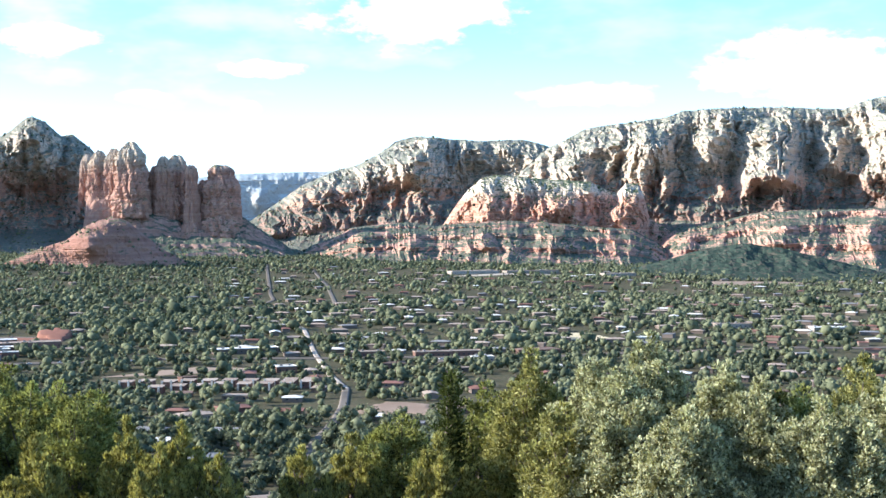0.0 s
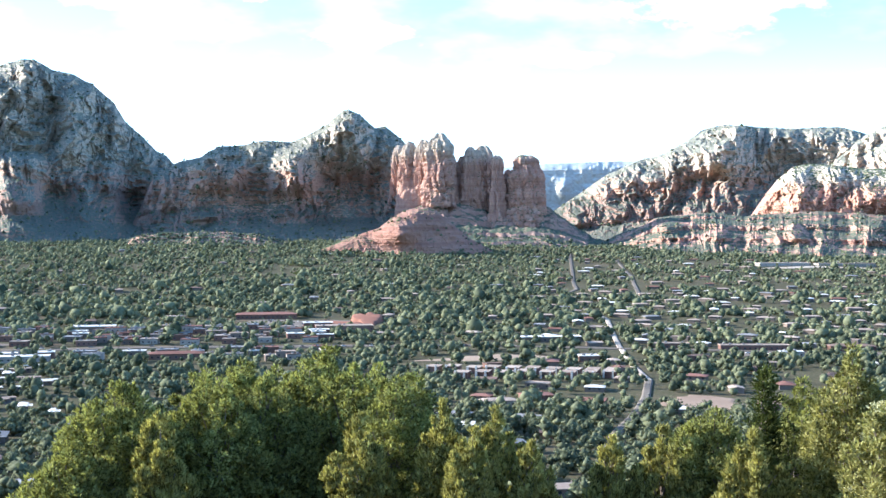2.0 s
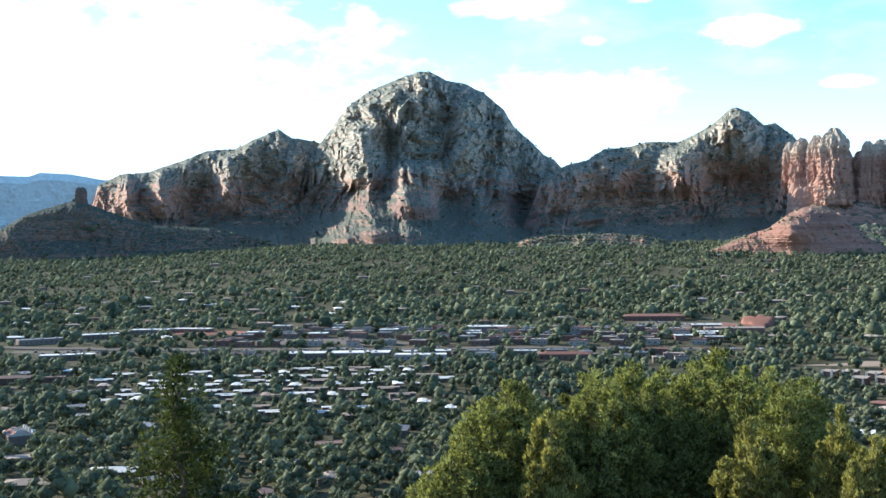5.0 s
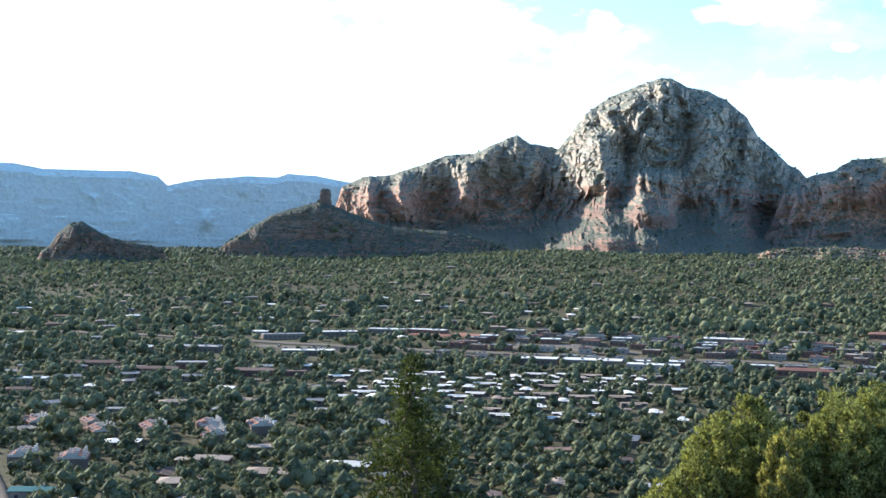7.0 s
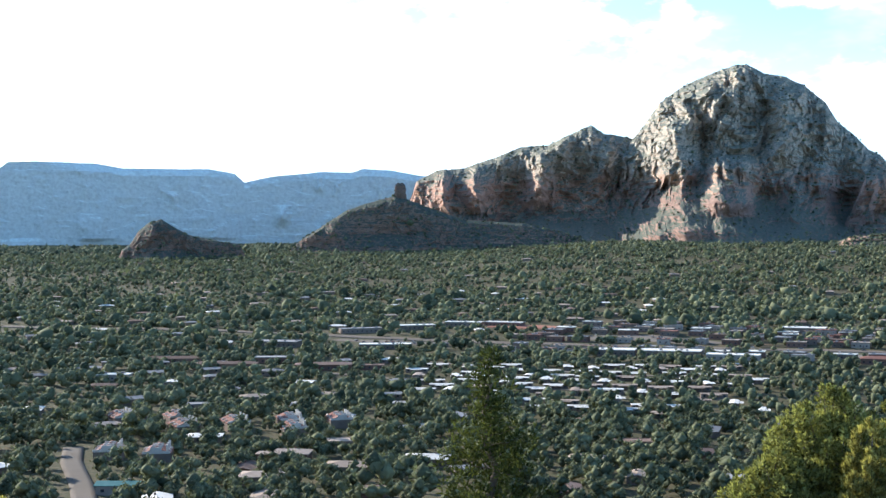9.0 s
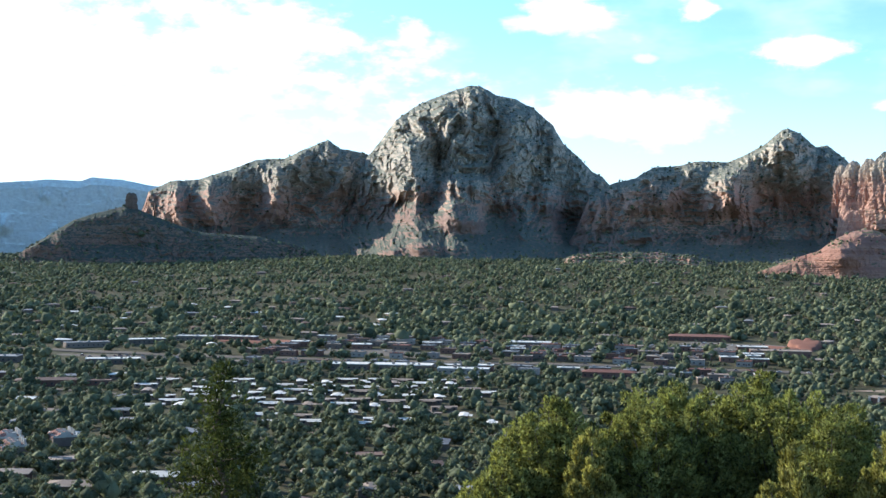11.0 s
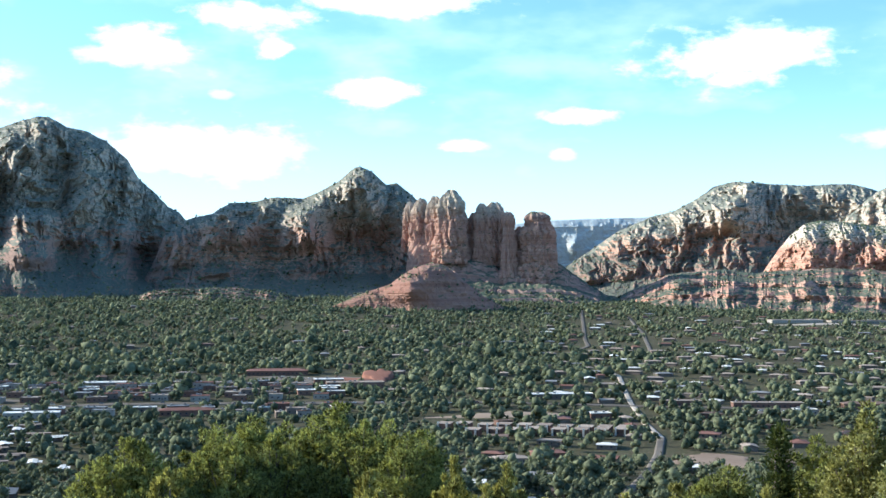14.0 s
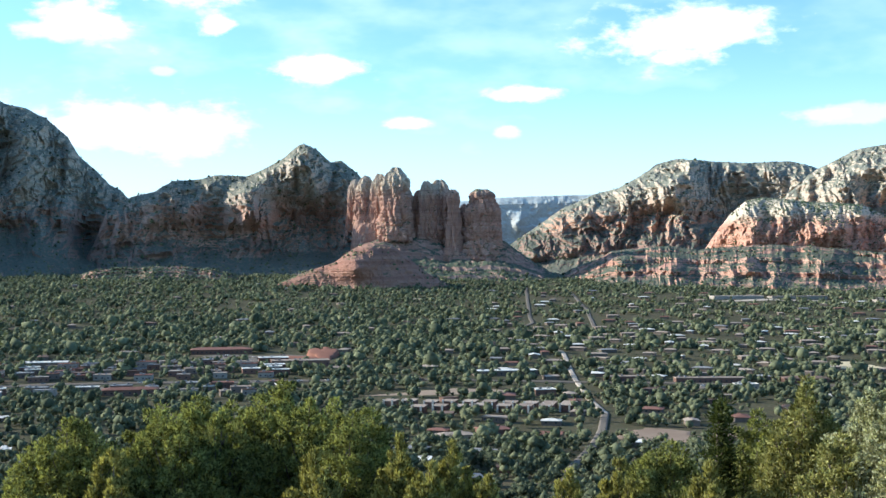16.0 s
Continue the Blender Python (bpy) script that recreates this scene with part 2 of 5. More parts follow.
ground_mat = material("red_soil_and_scrub", soil)
asphalt = material("asphalt", plain((0.14, 0.115, 0.088), (0.195, 0.163, 0.128), 0.05, 0.9))
pale_road = material("worn_concrete_road", plain((0.38, 0.305, 0.225), (0.49, 0.40, 0.305), 0.05, 0.9))
bare_red = material("bare_red_earth", plain((0.22, 0.10, 0.066), (0.30, 0.145, 0.095), 0.03, 0.95))
brown_lot = material("bare_brown_earth", plain((0.22, 0.15, 0.105), (0.33, 0.245, 0.17), 0.04, 0.95))
dry_field = material("dry_grass_field", plain((0.46, 0.36, 0.2), (0.58, 0.47, 0.28), 0.03, 0.95))
white_roof = material("white_roof_coating", plain((0.58, 0.52, 0.43), (0.80, 0.73, 0.62), 0.3, 0.6))
grey_roof = material("grey_shingles", plain((0.17, 0.16, 0.15), (0.32, 0.30, 0.275), 0.4, 0.85))
tan_roof = material("tan_gravel_roof", plain((0.28, 0.21, 0.155), (0.43, 0.335, 0.255), 0.4, 0.9))
brown_roof = material("brown_shingles", plain((0.12, 0.08, 0.06), (0.22, 0.15, 0.115), 0.4, 0.85))
red_roof = material("red_clay_tiles", plain((0.17, 0.085, 0.062), (0.26, 0.135, 0.10), 0.4, 0.8))
teal_roof = material("green_metal_roof", plain((0.08, 0.17, 0.15), (0.13, 0.23, 0.20), 0.4, 0.5))
stucco = material("tan_stucco", plain((0.13, 0.10, 0.078), (0.22, 0.17, 0.135), 0.4, 0.9))
adobe = material("red_brown_stucco", plain((0.13, 0.075, 0.056), (0.21, 0.125, 0.093), 0.4, 0.9))
cream_wall = material("cream_stucco", plain((0.27, 0.23, 0.185), (0.40, 0.345, 0.285), 0.4, 0.9))
# Pale plaster of chimneys and parapets, lightened to look sunlit.
lit_pale_wall = material("lit_pale_plaster", plain((0.46, 0.41, 0.34), (0.62, 0.56, 0.47), 0.4, 0.9))
dark_glass = material("dark_window_glass", plain((0.02, 0.025, 0.03), (0.05, 0.06, 0.07), 0.5, 0.15))
valley_leaf = leaf_material("valley_tree_leaves", leafage((0.046, 0.056, 0.034), (0.205, 0.21, 0.115), 0.9, 0.03), 0.16)
juniper_leaf = leaf_material("juniper_leaves", leafage((0.048, 0.050, 0.017), (0.395, 0.385, 0.125), 9.0, 1.3), 0.34)
young_leaf = leaf_material("young_juniper_leaves", leafage((0.06, 0.056, 0.018), (0.50, 0.445, 0.145), 9.0, 1.2), 0.34)
pine_leaf = leaf_material("pinyon_needles", leafage((0.02, 0.028, 0.010), (0.105, 0.115, 0.036), 9.0, 0.9))
silver_leaf = leaf_material("silvery_leaves", leafage((0.075, 0.072, 0.026), (0.62, 0.59, 0.34), 9.0, 2.2), 0.3)
olive_leaf = leaf_material("olive_leaves", leafage((0.07, 0.068, 0.02), (0.46, 0.42, 0.15), 9.0, 1.2), 0.3)
bark = material("grey_brown_bark", plain((0.10, 0.075, 0.055), (0.24, 0.19, 0.15), 3.0, 0.95, 0.01))


def mesh_of(name, verts, faces, mat, smooth=False):
    """A mesh from arrays: verts (n, 3) and faces (m, 3 or 4)."""
    verts, faces = np.asarray(verts, np.float32), np.asarray(faces, np.int32)
    me = bpy.data.meshes.new(name)
    me.vertices.add(len(verts))
    me.vertices.foreach_set("co", verts.ravel())
    count, sides = faces.shape
    me.loops.add(count * sides)
    me.loops.foreach_set("vertex_index", faces.ravel())
    me.polygons.add(count)
    me.polygons.foreach_set("loop_start", np.arange(0, count * sides, sides, dtype=np.int32))
    me.polygons.foreach_set("use_smooth", np.full(count, smooth))
    me.update(calc_edges=True)
    me.validate()
    me.materials.append(mat)
    return me


def grid_faces(rows, cols, wrap=False):
    i, j = np.meshgrid(np.arange(rows - 1), np.arange(cols if wrap else cols - 1), indexing="ij")
    k = (j + 1) % cols
    return np.stack([i * cols + j, i * cols + k, (i + 1) * cols + k, (i + 1) * cols + j], -1).reshape(-1, 4)


def part(name, bm, mat, parent, label=""):
    me = bpy.data.meshes.new(name)
    bm.to_mesh(me)
    bm.free()
    me.materials.append(mat)
    ob = new(name, me)
    ob.parent = parent
    return tagged(ob, label)


# ---- ground ----
def build_ground():
    angles = np.concatenate([np.arange(-180, -60, 5.0), np.arange(-60, 60, 0.6), np.arange(60, 180, 5.0)])
    radii = np.concatenate([[0.02, 0.5, 2, 4, 6, 8, 10, 13, 16, 20], 24 * 1.022 ** np.arange(0, 246)])
    a, r = np.meshgrid(np.radians(angles), radii)
    x, y = np.sin(a) * r + 0.07, np.cos(a) * r - 0.05
    verts = np.stack([x, y, ground(x, y)], -1).reshape(-1, 3)
    faces = grid_faces(len(radii), len(angles), wrap=True)
    ob = new("ground", mesh_of("ground", verts, faces[:, ::-1], ground_mat, True))
    tagged(ob, "red desert soil with dry grass and low scrub", "ground", kind="structure")


build_ground()


SLOPES = []      # where trees stand on the lower slopes


def mountain(name, label, mat, crest, reach, depth, back, profile, step=0.07, rows=120, rib=0.2, rib_size=90.0,
             flute=0.04, flute_size=16.0, jag=3.0, ledge=2.5, rough=7.0, seed=1, spurs=(), tiers=8, terrace=0.75, shuffle=1.1, blocky=16.0, taper=True, parent=None, category="mountain", bands=(), turned=0.0, blocks_out=(), wooded=0.0):
    """A mountain seen from the mesa. crest: (azimuth, elevation) of its skyline in degrees, reach metres away.
    depth: how far its foot comes forward; profile: (share of depth, share of height) from the crest down.
    spurs: (azimuth, half width, how far forward, from, to) of its buttresses, in shares of the depth.
    bands: (part name, least share of height) from the top down. turned: metres by which the far end lies back.
    blocks_out: (width, height, how far proud) of the blocks that stand out of its cliffs.
    wooded: share of its height up to which trees grow."""
    crest = list(crest)
    for end, way in ((0, -1), (-1, 1)):
        fall = crest[end][1] + 1.6
        if taper and fall > 0.5:
            tail = [(crest[end][0] + way * fall * k * 0.5, crest[end][1] - fall * k ** 0.8) for k in (0.3, 0.7, 1.0)]
            crest = tail[::-1] + crest if end == 0 else crest + tail
    az0, el0 = np.array(crest).T
    az = np.arange(az0[0], az0[-1] + step / 2, step)
    el = np.interp(az, az0, el0)
    across = np.radians(az) * reach
    reach = reach + turned * np.clip((az - 0.5 * (az0[0] + az0[-1])) / (0.5 * (az0[-1] - az0[0])), -1, 1)
    top = EYE + reach * np.tan(np.radians(el)) + fbm(across / 14, across * 0, seed, 4, 0.6) * jag
    share_at = np.linspace(0, 1.08, 400)
    face = np.interp(share_at, *np.array(profile).T) * (np.percentile(top, 80) - 70.0)
    run = np.concatenate([[0], np.cumsum(np.hypot(np.diff(face) * 1.3, np.diff(share_at) * depth * 0.7))])
    s_front = np.interp(np.linspace(0, run[-1], int(rows * 0.9)), run, share_at)
    s_back = -np.linspace(1, 0.04, max(8, rows // 12))
    s = np.concatenate([s_back, s_front])[:, None] * np.ones_like(az)[None]
    u = across[None] * np.ones_like(s)
    v = np.where(s < 0, s * back, s * depth)
    tall = np.maximum(top - 60.0, 10.0)[None]
    rise = (1 - np.interp(np.clip(s, 0, 1.2), *np.array(profile).T)) * tall + 0.35 * v      # way down the face
    uu = u + fbm(u / rib_size, rise / rib_size, seed + 40, 3) * rib_size * 0.6
    ridged = np.abs(fbm(uu / rib_size, rise / (rib_size * 1.7), seed + 3, 3, 0.5)) * 2.2 - 0.5
    blocks = fbm(uu / (rib_size * 0.36), rise / (rib_size * 0.36), seed + 5, 4, 0.6)
    fine_blocks = fbm(uu / 26, rise / 22, seed + 6, 3, 0.6)
    ribs = rib * (0.8 * ridged + 0.7 * blocks) + fine_blocks * blocky / depth + fbm(u / flute_size, rise / (flute_size * 3), seed + 9, 3, 0.6) * flute
    for a, w, push, s0, s1 in spurs:
        edge = np.clip((s - s0) / 0.08, 0, 1) * np.clip((s1 - s) / 0.12, 0, 1)
        ribs = ribs - push * np.exp(-((az[None] - a) / w) ** 4) * edge
    fade = np.clip(s / 0.12, 0, 1)
    q = np.where(s < 0, 0, s + ribs * fade * (1 - 0.75 * np.clip(s * 1.1, 0, 1)))
    share = np.interp(np.clip(q, 0, 1.2), *np.array(profile).T)
    # broken ledges
    wave = share * tiers + fbm(u / (rib_size * 0.8), v / rib_size, seed + 15, 3, 0.6) * shuffle
    part_up = wave - np.floor(wave)
    stepped = np.floor(wave) + np.clip((part_up - 0.5) * 1.9 + 0.5, 0, 1) - wave
    share = share + stepped / tiers * terrace * np.clip(share * 5, 0, 1) * np.clip((1 - share) * 8, 0, 1)
    share = np.where(s < 0, 1 + s * 0.9, share)
    radius = reach[None] - v
    x, y = np.sin(np.radians(az))[None] * radius, np.cos(np.radians(az))[None] * radius
    floor = ground(x, y) - 3.0
    z = floor + (top[None] - floor) * np.minimum(share, 1.0)
    crag = fbm(u / 32, v / 32, seed + 21, 5, 0.6)
    z += crag * rough * np.clip((share - 0.06) * 2.5, 0.15, 1) * np.clip(s / 0.05, 0, 1) * (share > 0.01)
    z = np.where(share <= 0.004, floor - 2.0, z)
    shift = fbm(z / 9, u / 120, seed + 31, 3, 0.6) * ledge * np.clip(s / 0.1, 0, 1)
    for k, (wide, high, proud) in enumerate(blocks_out):
        shift = shift + (knobs(u, z, wide, high, seed + 50 + 20 * k) - 0.4) * proud * np.clip(s / 0.06, 0, 1) * np.interp(share, [0.02, 0.2, 0.34], [0, 0.3, 1])
    x, y = x - np.sin(np.radians(az))[None] * shift, y - np.cos(np.radians(az))[None] * shift
    verts = np.stack([x, y, z], -1).reshape(-1, 3)
    faces = grid_faces(*s.shape)
    if wooded:
        SLOPES.append(verts[((share > 0.012) & (share < wooded) & (s > 0) & (hsh(np.arange(s.size).reshape(s.shape), s * 0, seed) > -0.2)).ravel()])
    if parent is None:
        parent = tagged(new(name), label, category)
    level = share[:-1, :-1].ravel()
    high = 9.0
    for piece, least, *own in bands or ((name + "_slope", -9.0),):
        chosen = faces[(level < high) & (level >= least)]
        high = least
        ids, index = np.unique(chosen, return_inverse=True)
        ob = new(piece, mesh_of(piece, verts[ids], index.reshape(-1, 4), own[0] if own else mat))
        ob.parent = parent
    return parent


def massif(name, label, mat, crest, reach, depth, back, profile, features=(), step=0.045, rows=180, gully=74.0, gully_size=100.0,
           columns=((60, 210, 24), (24, 60, 17), (11, 18, 7)), bed=(36.0, 4.0), jag=2.5, seed=1, talus=0.32, bands=(), wooded=0.3, bare=0.68, rough=10.0,
           category="mountain", turned=0.0):
    """A rock massif seen from the mesa, built row by row down its face.
    crest: (azimuth, elevation) of its skyline in degrees, reach metres away; profile: (share of depth, share of height).
    features: (azimuth, half width, elevation of its head, elevation of its foot, metres forward) of buttresses, and of hollows
    where the metres are below nought. columns: (width, height, metres proud) of the joints in its cliffs; bed: height and depth of its ledges.
    talus: share of height at which the cliffs stand on their slope. rough: metres of broken rock. wooded: density of trees on its flatter ground."""
    crest = list(crest)
    for end, way in ((0, -1), (-1, 1)):
        fall = crest[end][1] + 1.6
        if fall > 0.5:
            tail = [(crest[end][0] + way * fall * k * 0.5, crest[end][1] - fall * k ** 0.8) for k in (0.3, 0.7, 1.0)]
            crest = tail[::-1] + crest if end == 0 else crest + tail
    az0, el0 = np.array(crest).T
    az = np.arange(az0[0], az0[-1] + step / 2, step)
    u = np.radians(az) * reach
    far = reach + turned * np.clip((az - 0.5 * (az0[0] + az0[-1])) / (0.5 * (az0[-1] - az0[0])), -1, 1)
    top = EYE + far * np.tan(np.radians(np.interp(az, az0, el0))) + fbm(u / 16, u * 0, seed, 4, 0.6) * jag
    sx, cx = np.sin(np.radians(az)), np.cos(np.radians(az))
    floor = ground(sx * (far - depth), cx * (far - depth)) - 5.0
    tall = np.maximum(top - floor, 4.0)
    scale = np.clip(tall / tall.max(), 0.04, 1) ** 0.75
    p = np.linspace(1, 0, rows)[:, None] * np.ones((1, len(az)))
    u = u[None] * np.ones_like(p)
    shares, heights = np.array(profile).T
    keep = shares <= 1.0
    out = depth * scale * np.interp(p, heights[keep][::-1], shares[keep][::-1])
    cliff = np.interp(p, [0, talus * 0.5, talus, 0.9, 0.97, 1], [0.12, 0.22, 1, 1, 0.5, 0.0]) * scale ** 0.5
    z = floor + tall * p
    el = np.degrees(np.arctan((z - EYE) / (far - out)))
    uw = u + fbm(u / 130, z / 130, seed + 2, 5, 0.6) * 46
    azw = az[None] + fbm(u / 70, z / 70, seed + 3, 4, 0.6) * 0.26
    for c, w, head, foot, push in features:
        t = (azw - c) / (w * (1 + 0.10 * np.clip(head - el, 0, 4)))
        tent = np.clip(1.12 - np.sqrt(t * t + 0.0144), 0, 1) if push > 0 else np.exp(-np.abs(t) ** 3)
        rise, fall = np.clip((head - el) / (0.6 if push > 0 else 1.9), 0, 1), np.clip((el - foot) / 0.8, 0, 1)
        out = out + push * tent * (rise ** 0.7 if push > 0 else rise * rise * (3 - 2 * rise)) * (fall * fall * (3 - 2 * fall)) * np.interp(p, [0.9, 1], [1, 0])
    on_talus = np.interp(p, [0, 0.05, 0.5, 0.99, 1], [0, 1, 1, 1, 0])
    carve, weight, norm = 0.0, 1.0, 0.0
    for k in range(6):
        size = gully_size * 1.7 / 1.9 ** k
        ridge = 1 - np.abs(vnoise(uw / size + k * 7.3, z / (size * (2.6, 2.2, 1.8, 1.5, 1.2, 1.0)[k]), seed + 5 + k)) * 2.0
        gain = 0.67 ** k
        carve, norm = carve + ridge * gain * weight, norm + gain
        weight = np.clip(ridge * 0.6 + 0.7, 0.25, 1.2)
    out = out + gully * 2.0 * (carve / norm) * np.maximum(cliff, 0.38 * on_talus)
    broken = np.clip(0.7 + 1.1 * fbm(u / 150, z / 90, seed + 8, 3), 0.1, 1.5)
    for k, (wide, high, proud) in enumerate(columns):
        out = out + (knobs(uw, z, wide, high, seed + 50 + 20 * k) - 0.35) * proud * cliff * broken
    out = out + fbm(u / 15, z / 14, seed + 21, 4, 0.65) * rough * np.maximum(cliff, 0.4 * on_talus)
    for k, (part_of, amount) in enumerate(((1.0, 1.0), (0.37, 0.45))):
        wave = z / (bed[0] * part_of) + fbm(u / 220, z / 300, seed + 31 + k, 4) * 1.2
        there = np.clip(fbm(u / 110, z / 45, seed + 36 + k, 3) * 3 + 0.5, 0, 1)
        out = out + (wave - np.floor(wave) - 0.5) * bed[1] * amount * there * cliff
    radius = far - out
    behind = np.linspace(1, 0.06, 9)[:, None]
    radius = np.concatenate([far + back * behind, radius])
    z = np.concatenate([top - tall * behind * 0.9, z])
    verts = np.stack([sx * radius, cx * radius, z], -1)
    faces = grid_faces(*z.shape)
    lie = np.cross(np.gradient(verts, axis=1), np.gradient(verts, axis=0))
    lie = np.abs(lie[..., 2]) / np.maximum(np.linalg.norm(lie, axis=-1), 1e-6)
    grow = fbm(verts[..., 0] / 60, verts[..., 1] / 60 + verts[..., 2] / 60, seed + 61, 3) * 0.35
    odds = hsh(np.arange(z.size).reshape(z.shape), np.zeros(z.shape), seed)
    floor_at = (z - floor)
    chosen_at = (lie + grow > bare) & (odds > 1 - 2 * wooded) & (floor_at > 3)
    SLOPES.append(verts[chosen_at])
    verts = verts.reshape(-1, 3)
    parent = tagged(new(name), label, category)
    level = (z - floor) / np.percentile(tall, 85)
    level = (level + 0.16 * fbm(np.radians(az)[None] * reach / 70 + z * 0, z / 110, seed + 71, 4, 0.6))[1:, :-1].ravel()
    high = 9.0
    for piece, least, *own in bands or (("slope", -9.0),):
        chosen = faces[(level < high) & (level >= least)]
        high = least
        if len(chosen):
            ids, index = np.unique(chosen, return_inverse=True)
            ob = new(piece, mesh_of(piece, verts[ids], index.reshape(-1, 4), own[0] if own else mat))
            ob.parent = parent
    return parent


THREE = (("summit", 0.62), ("cliff", 0.30), ("talus", -9.0))
WOODED = (("summit", 0.62), ("cliff", 0.29), ("talus", -9.0, wooded_talus))
HIGH_WOODED = (("summit", 0.66), ("cliff", 0.40), ("talus", -9.0, wooded_talus))
TWO = (("crest", 0.5), ("slope", -9.0))
DOME = [(0, 1), (0.06, 0.95), (0.2, 0.78), (0.32, 0.60), (0.42, 0.44), (0.48, 0.34), (0.58, 0.26), (0.78, 0.12), (1.0, 0.0), (1.2, 0)]
WALL = [(0, 1), (0.12, 0.93), (0.22, 0.80), (0.30, 0.55), (0.36, 0.38), (0.45, 0.28), (0.65, 0.14), (1.0, 0.0), (1.2, 0)]
MESA = [(0, 1), (0.06, 0.955), (0.08, 0.91), (0.24, 0.68), (0.42, 0.44), (0.52, 0.33), (0.58, 0.24), (0.74, 0.11), (1.0, 0.0), (1.2, 0)]
HILL = [(0, 1), (0.15, 0.93), (0.4, 0.62), (0.7, 0.25), (1.0, 0.0), (1.2, 0)]
LEDGES = [(0, 1), (0.10, 0.96), (0.13, 0.86), (0.34, 0.72), (0.37, 0.60), (0.58, 0.42), (0.61, 0.32), (1.0, 0.0), (1.2, 0)]

massif("sandstone_dome", "great grey-green sandstone dome with red lower cliffs", dome_rock,
       [(-16.4, 2.2), (-15.36, 3.6), (-14.89, 4.17), (-14.17, 5.18), (-13.11, 5.94), (-11.79, 6.48), (-10.9, 6.74), (-10.47, 6.76),
        (-9.75, 6.37), (-8.91, 6.21), (-8.06, 5.77), (-7.21, 5.04), (-6.73, 4.22), (-6.0, 3.6), (-5.52, 3.06), (-5.03, 2.8),
        (-4.5, 2.2), (-4.0, 1.2)], 3900, 800, 500, DOME, seed=4, rows=210, talus=0.34, bands=WOODED, gully=85,
       features=[(-12.1, 1.0, 6.1, 3.4, 75), (-13.5, 0.9, 4.6, 1.4, 80), (-11.6, 0.75, 5.4, 2.2, -85), (-9.9, 0.7, 6.0, 2.3, -55), (-8.8, 0.62, 5.7, 2.2, 95),
                 (-11.3, 0.85, 2.95, 0.1, 150), (-9.6, 0.8, 2.6, -0.8, -90), (-7.4, 0.5, 2.6, 0.6, 80), (-5.3, 0.5, 2.3, 0.4, 100), (-6.4, 0.45, 2.2, -0.6, -70),
                 (-12.9, 1.6, 1.6, -0.9, 90), (-10.6, 1.1, 0.25, -0.9, 60), (-15.0, 0.8, 3.2, 0.0, -90), (-7.9, 0.5, 4.4, 1.6, -45)])
massif("sandstone_ridge", "long grey-green sandstone ridge with shaded cliffs", ridge_rock,
       [(-25.3, 0.6), (-24.9, 1.5), (-24.77, 1.92), (-23.9, 2.38), (-22.66, 2.49), (-21.42, 2.89), (-20.19, 3.39), (-18.97, 3.47),
        (-17.99, 3.94), (-17.09, 4.31), (-16.53, 3.94), (-15.32, 3.7), (-14.5, 3.4), (-13.5, 2.5)],
       3900, 560, 400, WALL, seed=14, rows=140, talus=0.30, bands=WOODED, turned=120,
       features=[(-22.3, 0.9, 2.35, 0.4, 75), (-23.9, 0.6, 2.1, 0.2, 60), (-20.6, 0.8, 3.0, -0.5, -75), (-19.3, 0.5, 3.2, 0.4, 110), (-17.8, 0.9, 3.4, -0.6, -80),
                 (-16.4, 0.4, 3.4, 1.8, 45), (-17.1, 0.4, 4.15, 3.2, 30), (-15.2, 0.8, 3.0, -0.6, -70)])
massif("sandstone_ridge", "grey sandstone peak and ridge above red cliffs", ridge_rock,
       [(-5.6, 1.9), (-4.79, 2.43), (-4.54, 2.55), (-3.54, 2.79), (-2.92, 3.2), (-1.67, 3.31), (-1.05, 3.5), (0.32, 3.44), (1.2, 3.85),
        (1.95, 4.28), (2.55, 4.84), (2.8, 4.86), (3.33, 4.66), (3.95, 4.1), (4.43, 4.14), (5.0, 3.7), (5.41, 3.3), (6.0, 2.6), (7.5, 2.0)],
       3650, 520, 300, WALL, seed=23, rows=180, talus=0.28, bands=WOODED, turned=130, gully=70,
       features=[(0.5, 1.0, 3.3, 0.9, 110), (-2.3, 0.7, 2.6, 1.0, 85), (-3.8, 0.35, 2.3, 0.8, 50), (2.7, 1.3, 3.4, -0.6, -110), (-1.0, 0.6, 2.7, -0.5, -60),
                 (4.65, 0.5, 3.9, 1.6, 70), (-3.0, 0.4, 2.4, -0.6, -40), (2.2, 0.6, 4.7, 3.3, 40), (-4.9, 0.5, 2.0, 0.3, 50)])
massif("red_rock_bench", "low red rock bench at the mountain foot", ledge_rock,
       [(-7.2, -1.0), (-6.4, -0.65), (-5.2, -0.5), (-3, -0.46), (-1.4, -0.55), (-0.6, -0.7), (0.3, -1.1)],
       3020, 120, 100, LEDGES, seed=27, rows=40, jag=2.0, category="rock ledge", gully=16, gully_size=50, columns=((30, 12, 6), (12, 6, 3)), bed=(9, 8), rough=4.0, talus=0.2,
       bands=TWO, wooded=0.9, bare=0.45)
